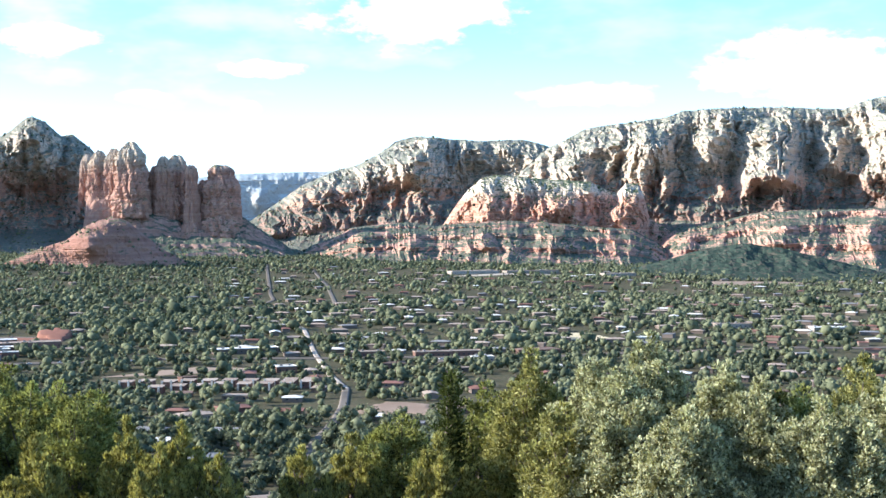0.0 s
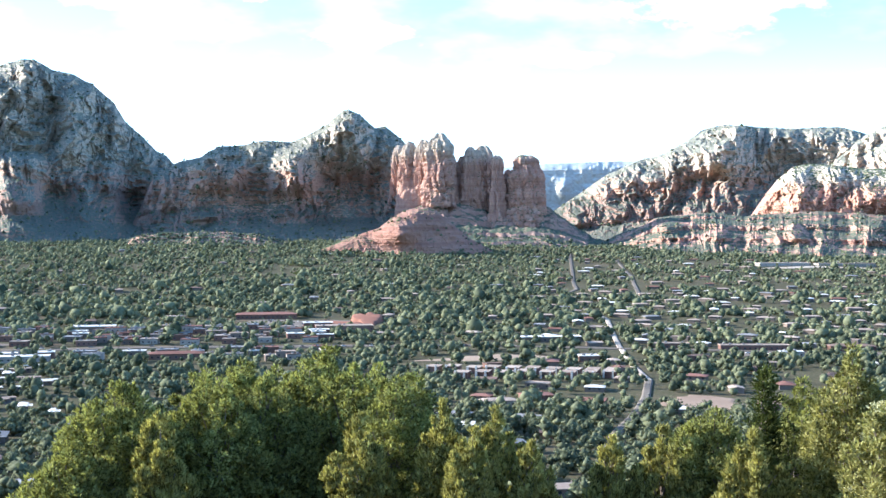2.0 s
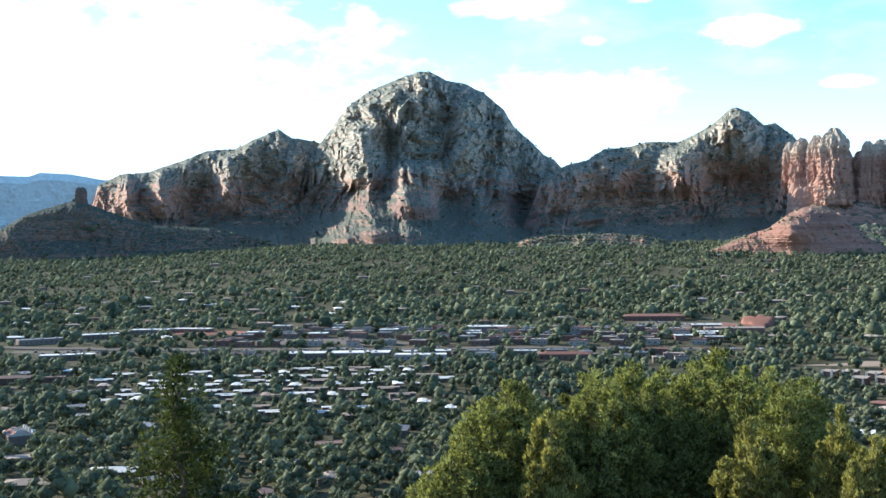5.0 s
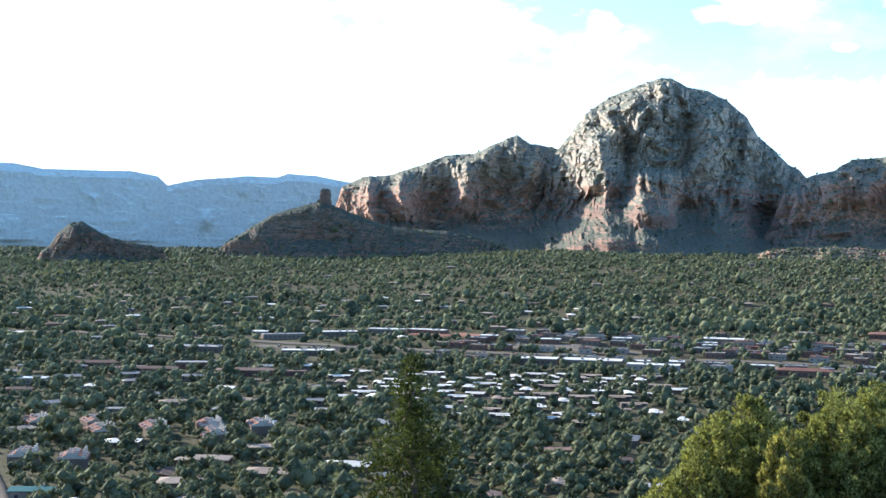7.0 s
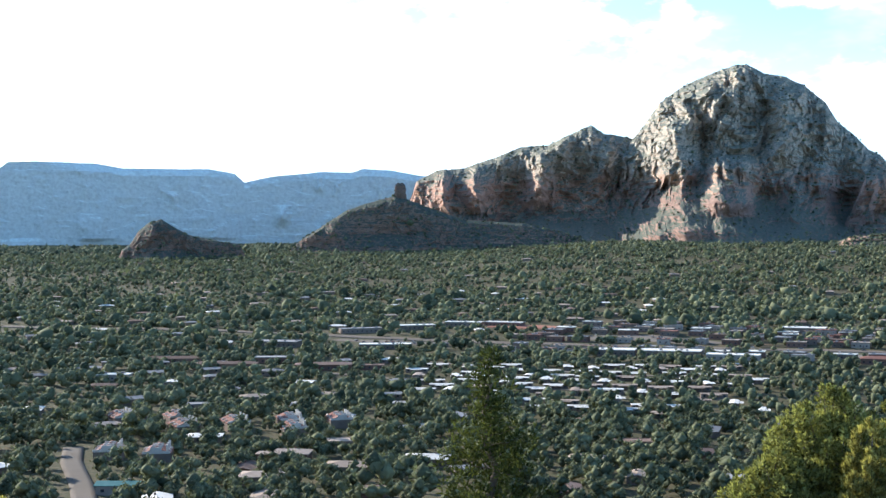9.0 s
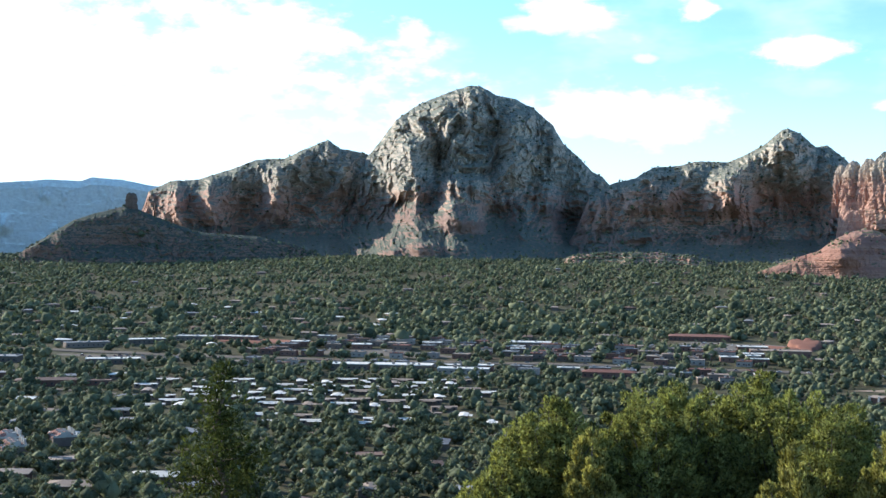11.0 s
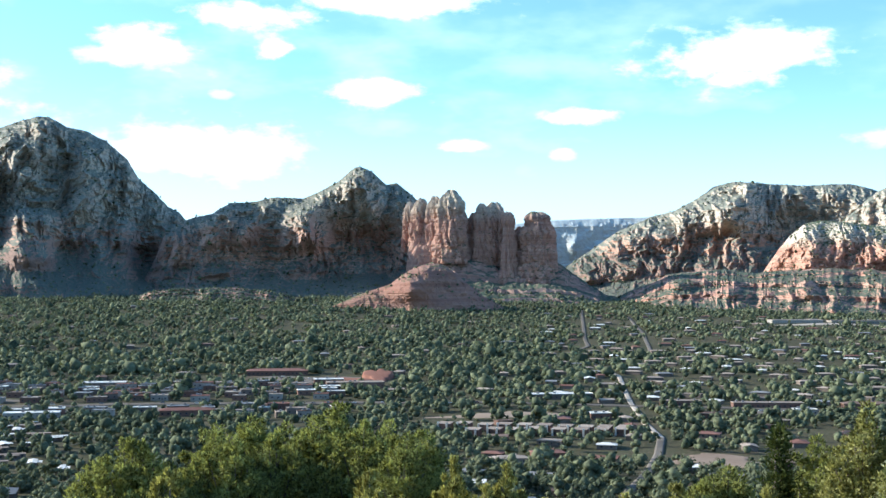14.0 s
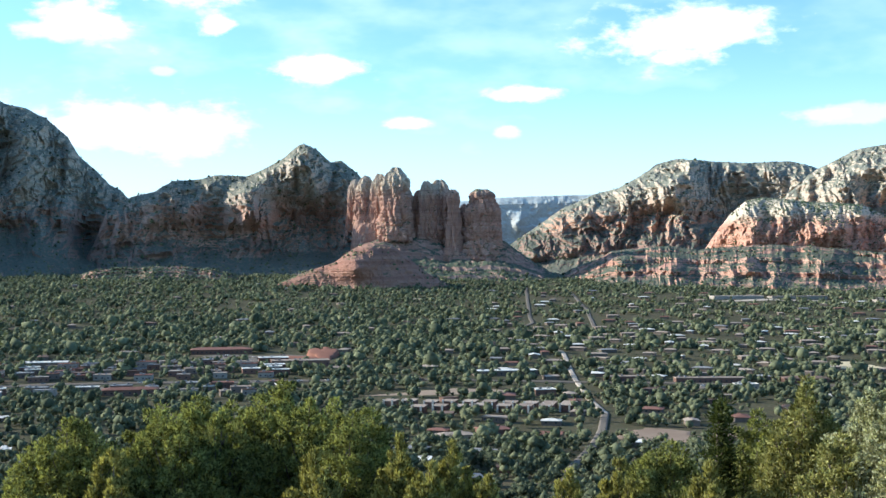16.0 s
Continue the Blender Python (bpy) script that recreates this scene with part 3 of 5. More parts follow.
massif("red_rock_mound", "smooth dark red rock mound among trees", mound_rock,
       [(1.3, -1.35), (1.63, -1.2), (2.88, -0.72), (4.13, -0.3), (4.6, 0.05), (5.0, 0.31), (5.5, 0.52), (5.87, 0.61), (6.3, 0.6), (6.6, 0.5),
        (7.33, -0.09), (8.06, -0.72), (8.79, -1.1), (9.3, -1.4)], 2700, 95, 160, [(0, 1), (0.3, 0.93), (0.6, 0.7), (0.85, 0.33), (1, 0), (1.2, 0)], seed=31, rows=70, step=0.04,
       jag=0.8, rough=3.0, gully=7, gully_size=40, columns=((40, 14, 4), (16, 7, 2)), bed=(11, 4), category="hill", bands=TWO, wooded=0.2, bare=0.8, talus=0.2,
       features=[(5.0, 1.1, 0.4, -1.3, 48), (6.9, 0.9, 0.4, -1.3, -20)])
massif("spire_hill", "dark conical hill below a rock spire", hill_rock,
       [(-30.3, -1.0), (-29.84, -0.61), (-28.85, 0.02), (-27.86, 0.65), (-27.12, 0.91), (-26.25, 1.16), (-25.76, 1.3), (-25.2, 1.15), (-24.38, 0.81),
        (-23.38, 0.45), (-22.63, 0.2), (-20.16, 0.05), (-18.5, -0.3), (-17, -0.9)], 3300, 140, 250, HILL, seed=37, rows=80, category="hill", bands=TWO,
       gully=16, gully_size=60, columns=((40, 30, 6), (14, 10, 3)), bed=(16, 2), jag=1.2, rough=5.0, talus=0.15, bare=0.5,
       features=[(-29.2, 0.6, 0.05, -1.0, 45), (-28.3, 0.4, 0.3, -0.8, 25), (-26.0, 1.4, 1.0, -1.0, -45)])
massif("small_butte", "small dark red butte with a rounded top", hill_rock,
       [(-37.5, -1.0), (-37.16, -0.75), (-36.8, -0.18), (-36.32, 0.19), (-35.84, 0.31), (-35.36, 0.0), (-34.75, -0.34), (-34.02, -0.53),
        (-32.5, -0.8)], 3000, 120, 150, WALL, seed=41, rows=60, category="hill", bands=TWO, gully=16, gully_size=30, columns=((22, 26, 8), (9, 9, 4)),
       bed=(12, 4), jag=1.2, rough=4.0, talus=0.3, features=[(-36.3, 0.5, 0.05, -0.9, 30)])
massif("far_mesa", "hazy blue flat-topped mesa on the horizon", hazed_far_rock,
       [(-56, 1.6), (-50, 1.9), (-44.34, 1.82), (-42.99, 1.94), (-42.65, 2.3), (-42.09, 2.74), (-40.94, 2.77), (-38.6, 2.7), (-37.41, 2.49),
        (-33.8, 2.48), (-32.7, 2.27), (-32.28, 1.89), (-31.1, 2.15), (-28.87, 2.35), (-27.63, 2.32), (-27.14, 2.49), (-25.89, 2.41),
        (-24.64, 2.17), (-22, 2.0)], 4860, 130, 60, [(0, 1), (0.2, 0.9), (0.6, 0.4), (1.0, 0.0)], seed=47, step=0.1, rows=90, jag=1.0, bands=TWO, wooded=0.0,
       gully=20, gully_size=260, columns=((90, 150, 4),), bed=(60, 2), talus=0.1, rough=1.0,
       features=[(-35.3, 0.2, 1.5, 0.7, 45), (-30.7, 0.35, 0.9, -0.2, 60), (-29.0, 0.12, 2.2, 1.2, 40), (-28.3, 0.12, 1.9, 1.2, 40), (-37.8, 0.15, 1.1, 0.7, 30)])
massif("far_mesa", "hazy blue plateau behind the mountains", hazed_plateau_rock,
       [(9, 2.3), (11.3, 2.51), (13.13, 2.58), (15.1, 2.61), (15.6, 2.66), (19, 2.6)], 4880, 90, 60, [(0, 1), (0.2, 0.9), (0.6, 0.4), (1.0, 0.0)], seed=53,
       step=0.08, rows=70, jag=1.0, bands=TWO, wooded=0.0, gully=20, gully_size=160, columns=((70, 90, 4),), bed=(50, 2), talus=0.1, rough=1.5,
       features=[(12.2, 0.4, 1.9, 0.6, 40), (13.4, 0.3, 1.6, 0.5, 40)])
massif("pale_mesa", "pale sandstone mesa with shaded side and red base", cliff_rock,
       [(11.5, 0.2), (12.87, 1.15), (14.11, 2.0), (15.6, 2.66), (16.59, 2.9), (17.59, 3.46), (18.22, 3.9), (19.09, 4.14), (20.58, 4.0), (21.83, 3.91),
        (23.81, 3.96), (24.8, 3.69), (26, 3.3), (28, 2.6)], 4500, 850, 250, MESA, seed=59, rows=180, talus=0.36, bands=HIGH_WOODED, turned=150, gully=95, gully_size=120,
       features=[(18.6, 1.7, 3.5, 1.7, 190), (22.3, 1.7, 3.6, 0.6, -170), (16.0, 1.0, 2.4, 1.0, 90), (13.6, 0.7, 1.5, 0.7, 60), (14.7, 0.5, 1.9, 0.9, 60), (24.3, 0.4, 3.3, 1.6, 70)])
massif("pale_cliffs", "tall cream and red sandstone cliffs with wooded rim", cliff_rock,
       [(22.6, 1.6), (23.8, 2.64), (24.92, 3.57), (25.67, 3.92), (26.53, 4.38), (27.76, 4.55), (28.98, 4.69), (29.95, 4.81), (30.8, 5.08),
        (32.59, 5.15), (35.17, 5.13), (36.09, 5.03), (37.46, 4.98), (37.92, 5.19), (38.99, 5.45), (42, 5.8), (48, 5.2), (55, 4)],
       4250, 900, 400, MESA, seed=61, rows=210, talus=0.36, bands=HIGH_WOODED, turned=120, gully=100, gully_size=125,
       features=[(29.4, 0.8, 4.3, 2.4, 120), (31.9, 0.75, 4.2, 2.2, 120), (34.4, 1.1, 4.7, 1.3, 200), (37.2, 0.8, 4.3, 1.8, 130), (39.4, 1.0, 4.8, 1.5, 150),
                 (27.5, 0.8, 4.0, 1.4, -90), (30.7, 0.6, 4.4, 1.4, -60), (33.1, 0.6, 4.4, 1.4, -60), (36.0, 0.6, 4.3, 1.6, -60), (25.7, 0.7, 3.3, 1.6, 90),
                 (30.1, 0.3, 2.5, 1.2, 90), (32.4, 0.3, 2.2, 0.9, 80), (33.5, 0.35, 2.6, 0.9, 90), (38.4, 0.5, 2.6, 0.9, 80), (41.5, 0.8, 4.5, 1.5, -60)])
massif("orange_cliff", "sunlit orange cliff with a cream rock cap", orange_rock,
       [(20.0, -0.2), (20.93, 1.19), (21.43, 1.81), (22.06, 2.3), (22.8, 2.43), (23.8, 2.32), (24.91, 2.18), (25.77, 2.17), (26.76, 2.06),
        (27.5, 1.7), (27.9, 1.55), (28.3, 2.0), (28.83, 1.95), (29.07, 1.45), (29.3, 0.5), (30.2, -0.1), (31.5, -0.6)],
       3600, 430, 250, [(0, 1), (0.06, 0.97), (0.26, 0.84), (0.34, 0.66), (0.42, 0.48), (0.5, 0.34), (0.65, 0.18), (1, 0), (1.2, 0)], seed=67, step=0.04,
       rows=130, bands=THREE, gully=42, gully_size=60, columns=((46, 44, 14), (18, 16, 7), (9, 7, 3)), bed=(20, 6), talus=0.3, jag=1.5, bare=0.75,
       features=[(25.4, 0.8, 1.7, 0.2, 80), (23.0, 0.7, 1.5, 0.1, 50), (26.9, 0.4, 1.6, 0.2, -60), (27.9, 0.5, 1.0, -0.2, 70), (28.6, 0.35, 1.7, 0.4, 50), (24.3, 0.4, 1.5, 0.1, -40)])
massif("red_ledge", "low red rock ledges with scrub between", ledge_rock,
       [(13.4, -1.3), (14.4, -0.7), (15.6, -0.2), (16.31, 0.15), (17.5, 0.3), (18.55, 0.36), (20, 0.2), (21, 0.3), (23, 0.4), (25, 0.3), (27, 0.1), (28.5, 0.0), (29.5, -0.5), (30.5, -1.2)],
       3330, 520, 120, LEDGES, seed=71, rows=100, category="rock ledge", gully=40, gully_size=75, columns=((52, 13, 7), (18, 8, 4)), bed=(15, 7), rough=5.0, talus=0.15,
       bands=THREE, wooded=0.14, bare=0.55, features=[(16.8, 0.6, 0.2, -1.0, 70), (19.2, 0.7, 0.1, -1.2, 60), (22.0, 0.9, 0.1, -1.2, 80), (25.4, 0.9, 0.2, -1.3, 80)])
massif("red_ledge", "red rock slopes at the foot of cliffs", ledge_rock,
       [(29.3, -0.9), (30.39, 0.0), (32, 0.2), (34, 0.7), (36, 0.75), (38.96, 0.8), (43, 0.6), (50, 0.2)],
       3500, 600, 150, LEDGES, seed=73, rows=100, category="rock ledge", gully=40, gully_size=75, columns=((52, 13, 7), (18, 8, 4)), bed=(15, 7), rough=5.0, talus=0.15,
       bands=THREE, wooded=0.14, bare=0.55, features=[(31.0, 0.5, -0.1, -1.2, 60), (35.0, 0.9, 0.6, -1.0, 90), (38.4, 0.9, 0.5, -1.2, 90)])
mountain("wooded_hill", "wooded hill below the cliffs, its green darkened as shade", shaded_wooded_rock,
         [(28.5, -1.75), (30.38, -1.26), (31.59, -0.9), (33.0, -0.68), (33.6, -0.67), (35.13, -0.93), (37.42, -1.47), (39, -1.9), (41, -2.3)],
         2750, 300, 250, HILL, rib=0.08, rib_size=90, seed=79, rows=60, jag=1.5, category="hill", bands=TWO)


# ---- the towers of the red butte ----
def tower(az, reach, half, low, high, outline, parent, seed, deep=1.0, lean=0.0, mat=None):
    """A weathered rock column: outline gives (share of height, share of half width)."""
    rings, turns = 90, 72
    t = np.linspace(0, 1, rings)[:, None] * np.ones((1, turns))
    turn = np.linspace(0, 2 * np.pi, turns, endpoint=False)[None] * np.ones((rings, 1))
    wide = reach * math.tan(radians(half))
    z0, z1 = EYE + reach * math.tan(radians(low)), EYE + reach * math.tan(radians(high))
    shape = np.interp(t, *np.array(outline).T)
    fold = fbm(turn * 1.6 + 7, t * 0.8, seed, 3, 0.6)
    fold = fold * (1 - np.abs(turn / np.pi - 1) ** 8) + fbm(t * 0 + 7, t * 0.8, seed, 3, 0.6) * np.abs(turn / np.pi - 1) ** 8
    bed = fbm(t * 16, turn * 0 + 1, seed + 5, 3, 0.6)
    crag = fbm(np.cos(turn) * 5 + t * 9, np.sin(turn) * 5 - t * 5, seed + 9, 4, 0.6)
    lump = knobs(turn * wide, t * (z1 - z0), wide * 0.55, (z1 - z0) * 0.3, seed + 3) + 0.5 * knobs(turn * wide, t * (z1 - z0), wide * 0.25, (z1 - z0) * 0.08, seed + 4)
    radius = wide * shape * (0.92 + 0.28 * fold + 0.06 * bed + 0.24 * crag + 0.3 * lump)
    cx, cy = math.sin(radians(az)) * reach, math.cos(radians(az)) * reach
    side = np.array([math.cos(radians(az)), -math.sin(radians(az))])
    on = np.array([math.sin(radians(az)), math.cos(radians(az))])
    a, b = np.cos(turn) * radius + lean * wide * t, np.sin(turn) * radius * deep
    x, y = cx + side[0] * a + on[0] * b, cy + side[1] * a + on[1] * b
    z = z0 + (z1 - z0) * t + crag * 5.0 * np.sin(np.pi * t) + fold * 4.0 * t ** 4
    verts = np.stack([x, y, z], -1).reshape(-1, 3)
    quads = grid_faces(rings, turns, wrap=True)
    top = (rings - 1) * turns
    me = mesh_of("rock_tower", verts, quads, mat or butte_rock)
    bm = bmesh.new()
    bm.from_mesh(me)
    bm.faces.new([v for v in list(bm.verts)[top:top + turns]])
    bm.to_mesh(me)
    bm.free()
    ob = new("rock_tower", me)
    ob.parent = parent
    return ob


butte = tagged(new("tower_butte"), "red sandstone butte with a row of rounded towers", "mountain")
mountain("talus", "", talus_rock,
         [(4.4, -0.5), (5.2, 0.5), (7, 0.95), (8.4, 0.65), (9, 0.45), (10, 0.6), (11.3, 0.75), (11.6, 0.6), (12.65, -0.16), (13.58, -0.73), (15.44, -1.2), (16.5, -1.4)],
         3290, 250, 200, [(0, 1), (0.1, 0.95), (0.3, 0.62), (0.34, 0.5), (0.55, 0.38), (0.58, 0.28), (0.8, 0.16), (0.82, 0.08), (1, 0), (1.2, 0)],
         rib=0.1, rib_size=60, seed=83, rows=100, rough=4, parent=butte, bands=(("talus", -9.0),), wooded=0.3)
mountain("cliff_wall", "", butte_rock,
         [(4.7, -0.5), (5.0, 1.6), (5.3, 2.3), (6.8, 2.2), (7.5, 1.6), (8.7, 1.9), (9.3, 1.3), (9.8, 1.3), (10.7, 1.4), (11.2, 1.6), (11.35, 0.8), (11.5, -0.5)],
         3340, 130, 120, [(0, 1), (0.2, 0.95), (0.5, 0.45), (0.7, 0.3), (1, 0), (1.2, 0)], rib=0.12, rib_size=50, seed=87, rows=70, rough=5, taper=False,
         parent=butte, bands=(("cliff_wall", -9.0),))
ROUND = [(0, 1.25), (0.3, 1.08), (0.6, 1.0), (0.74, 0.97), (0.84, 0.86), (0.91, 0.68), (0.97, 0.44), (1, 0.2)]
SLIM = [(0, 2.2), (0.1, 1.7), (0.2, 1.2), (0.5, 1.0), (0.78, 0.85), (0.86, 1.0), (0.95, 0.8), (1, 0.3)]
POT = [(0, 1.7), (0.12, 1.4), (0.3, 1.15), (0.55, 1.05), (0.72, 0.95), (0.8, 0.8), (0.86, 0.72), (0.9, 0.78), (0.96, 0.66), (1, 0.35)]
tower(4.98, 3400, 0.26, 1.1, 3.30, ROUND, butte, 41)
tower(7.50, 3310, 0.18, 0.8, 2.65, ROUND, butte, 43)
tower(8.44, 3280, 0.17, 0.7, 3.05, ROUND, butte, 47)
tower(9.02, 3290, 0.22, 0.6, 2.75, ROUND, butte, 51)
tower(6.46, 3280, 0.2, 0.9, 3.3, ROUND, butte, 53)
tower(5.50, 3340, 0.42, 0.9, 3.48, ROUND, butte, 3)
tower(6.12, 3310, 0.34, 0.8, 3.56, ROUND, butte, 8)
tower(6.82, 3280, 0.54, 0.6, 3.84, ROUND, butte, 7, 1.2)
tower(7.24, 3300, 0.26, 0.7, 3.05, ROUND, butte, 23)
tower(7.78, 3310, 0.24, 0.8, 2.85, ROUND, butte, 9)
tower(8.16, 3290, 0.32, 0.6, 3.25, ROUND, butte, 11)
tower(8.72, 3300, 0.44, 0.5, 3.30, ROUND, butte, 13, 1.2)
tower(9.34, 3240, 0.26, -0.3, 2.87, SLIM, butte, 17)
tower(9.92, 3275, 0.40, -0.2, 2.25, ROUND, butte, 18)
tower(10.58, 3255, 0.62, -0.3, 2.87, POT, butte, 19)
tower(10.98, 3280, 0.36, -0.1, 2.45, ROUND, butte, 21, 1.3)

spire = tagged(new("rock_spire"), "thin upright rock spire on a hilltop", "rock spire")
tower(-25.5, 3300, 0.24, 0.8, 1.86, [(0, 1.25), (0.3, 0.95), (0.6, 0.85), (0.9, 0.75), (1, 0.4)], spire, 29, mat=hill_rock)


# ---- roads and open ground ----
CELL = 4.0
TAKEN = np.zeros((1000, 900), bool)      # x from -1800, y from 0


def clear(x, y, rx, ry):
    """No trees inside this ellipse."""
    i0, j0 = (x + 1800) / CELL, y / CELL
    a, b = rx / CELL, ry / CELL
    i = np.arange(max(0, int(i0 - a) - 1), min(1000, int(i0 + a) + 2))
    j = np.arange(max(0, int(j0 - b) - 1), min(900, int(j0 + b) + 2))
    if len(i) and len(j):
        near = ((i[:, None] - i0) / a) ** 2 + ((j[None] - j0) / b) ** 2 < 1
        TAKEN[i[0]:i[-1] + 1, j[0]:j[-1] + 1] |= near


def resample(points, gap):
    pts = np.array(points, float)
    run = np.concatenate([[0], np.cumsum(np.hypot(*np.diff(pts, axis=0).T))])
    at = np.linspace(0, run[-1], max(2, int(run[-1] / gap)))
    return np.stack([np.interp(at, run, pts[:, k]) for k in (0, 1)], -1)


def road(points, width, mat, label, name="road", lift=0.6, open_side=0.0):
    pts = resample(points, 8.0)
    pts[1:-1] = (pts[:-2] + 2 * pts[1:-1] + pts[2:]) / 4
    way = np.gradient(pts, axis=0)
    way /= np.linalg.norm(way, axis=1, keepdims=True)
    side = np.stack([way[:, 1], -way[:, 0]], -1)
    rows = []
    for k in np.linspace(-0.5, 0.5, 5):
        p = pts + side * width * k
        rows.append(np.stack([p[:, 0], p[:, 1], ground(p[:, 0], p[:, 1]) + lift], -1))
    top = np.stack(rows, 1)
    lip = top[:, [0, -1]] - np.array([0, 0, 0.6])
    verts = np.concatenate([lip[:, :1], top, lip[:, 1:]], 1)
    ob = new(name, mesh_of(name, verts.reshape(-1, 3), grid_faces(len(pts), 7)[:, ::-1], mat, True))
    for x, y in pts:
        clear(x, y - open_side / 2, width / 2 + 3, width / 2 + 3 + open_side / 2)
    return tagged(ob, label, "road", kind="structure")


def patch(x, y, rx, ry, mat, label, name="field", lift=0.3, hump=0.0, tilt=0.0):
    rings, turns = 9, 40
    t, a = np.meshgrid(np.linspace(0.02, 1, rings), np.linspace(0, 2 * np.pi, turns, endpoint=False), indexing="ij")
    edge = 1 + 0.18 * np.sin(a * 3 + x) + 0.1 * np.sin(a * 7 + y) + 0.35 * fbm(np.cos(a) * 3 + x, np.sin(a) * 3 + y, 9, 3)
    px, py = x + np.cos(a) * t * rx * edge, y + np.sin(a) * t * ry * edge
    z = ground(px, py) + lift + hump * (1 - t ** 4) * (0.8 + 0.3 * fbm(px / 25, py / 25, 3, 3)) + tilt * (0.5 + 0.5 * np.clip((py - y) / ry, -1, 1))
    z = np.where(t > 0.97, ground(px, py) - 0.6, z)
    ob = new(name, mesh_of(name, np.stack([px, py, z], -1).reshape(-1, 3), grid_faces(rings, turns, wrap=True), mat, True))
    clear(x, y, rx + 2, ry + 4)
    return tagged(ob, label, "field", kind="structure")


HIGHWAY = [(-1500, 1030), (-1050, 1110), (-640, 1172), (-400, 1168), (-175, 1192), (60, 1200), (180, 1172), (300, 1140), (420, 1105), (640, 1050), (1000, 960)]
road(HIGHWAY, 17, asphalt, "grey asphalt highway through the town", open_side=18)
road([(356, 1480), (352, 1395), (325, 1260), (302, 1148), (278, 1022), (260, 908)], 5, pale_road, "pale worn road climbing through trees", open_side=5)
road([(260, 908), (232, 817), (197, 724), (171, 661), (148, 590), (130, 540)], 6, asphalt, "grey asphalt side street", open_side=1)
road([(356, 1480), (359, 1551), (330, 1650), (410, 1800), (441, 1959), (594, 2672)], 6, asphalt, "grey street between trees", open_side=6)
road([(474, 1705), (560, 2060), (637, 2454)], 6, asphalt, "grey street between trees", open_side=6)
road([(-430, 520), (-401, 483), (-360, 440), (-322, 396), (-300, 372)], 10, asphalt, "grey street with a pale kerb", open_side=10)
road([(-520, 1000), (-300, 960), (-130, 930), (-60, 1010)], 7, asphalt, "lane in the mobile home park", open_side=4)
road([(-480, 880), (-270, 850), (-160, 830)], 7, asphalt, "lane in the mobile home park", open_side=4)
patch(608, 1215, 26, 48, dry_field, "dry yellow grass field")
patch(262, 790, 24, 30, brown_lot, "bare reddish lot beside the street", "earth_lot")
patch(88, 1400, 17, 34, bare_red, "bare red earth bank", "earth_bank", 0.3, 1.5, 7.0)
patch(58, 1372, 24, 20, bare_red, "bare red earth below the bank", "earth_bank", 0.2, 0.5, 2.0)
clear(84, 1370, 22, 50)
patch(-450, 1300, 80, 14, bare_red, "bare red earth strip", "earth_bank", 0.3, 2.0)
patch(20, 1395, 70, 40, asphalt, "grey asphalt parking lot", "parking_lot")
patch(-130, 1150, 80, 18, asphalt, "grey asphalt parking lot", "parking_lot")
patch(-330, 1235, 80, 24, asphalt, "grey asphalt parking lot", "parking_lot")
patch(-560, 1140, 50, 18, asphalt, "grey asphalt parking lot", "parking_lot")
patch(420, 1085, 60, 16, asphalt, "grey asphalt parking lot", "parking_lot")
patch(180, 1060, 60, 24, brown_lot, "bare reddish lot with dry grass", "earth_lot")
# Pale patch added to give the school front its sunlit brightness.
patch(965, 2240, 125, 22, pale_road, "pale ground patch standing in for the sunlit school front", "parking_lot")
patch(1290, 1960, 120, 40, brown_lot, "bare red earth clearing", "earth_bank", 0.3, 2.0)


# ---- buildings ----
def block(bm, x0, x1, y0, y1, z0, z1):
    v = [bm.verts.new(p) for p in ((x0, y0, z0), (x1, y0, z0), (x1, y1, z0), (x0, y1, z0), (x0, y0, z1), (x1, y0, z1), (x1, y1, z1), (x0, y1, z1))]
    for f in ((0, 3, 2, 1), (4, 5, 6, 7), (0, 1, 5, 4), (1, 2, 6, 5), (2, 3, 7, 6), (3, 0, 4, 7)):
        bm.faces.new([v[k] for k in f])


def sheet(bm, corners, thick=0.25):
    """A roof slope: a quad or triangle with thickness."""
    low = [bm.verts.new(c) for c in corners]
    high = [bm.verts.new((c[0], c[1], c[2] + thick)) for c in corners]
    n = len(corners)
    bm.faces.new(high)
    bm.faces.new(low[::-1])
    for k in range(n):
        bm.faces.new([low[k], low[(k + 1) % n], high[(k + 1) % n], high[k]])


def openings(home, w, d, tall, count, mat):
    for side in (-1, 1):
        for k in range(count):
            bm = bmesh.new()
            x = (k + 0.5) / count * w - w / 2
            y = side * d / 2
            block(bm, x - 0.75, x + 0.75, y - 0.06, y + 0.06, 1.0, 2.2)
            part("window", bm, mat, home)
    bm = bmesh.new()
    block(bm, w * 0.12, w * 0.12 + 1.0, -d / 2 - 0.07, -d / 2 + 0.05, 0.0, 2.05)
    part("door", bm, brown_roof, home)


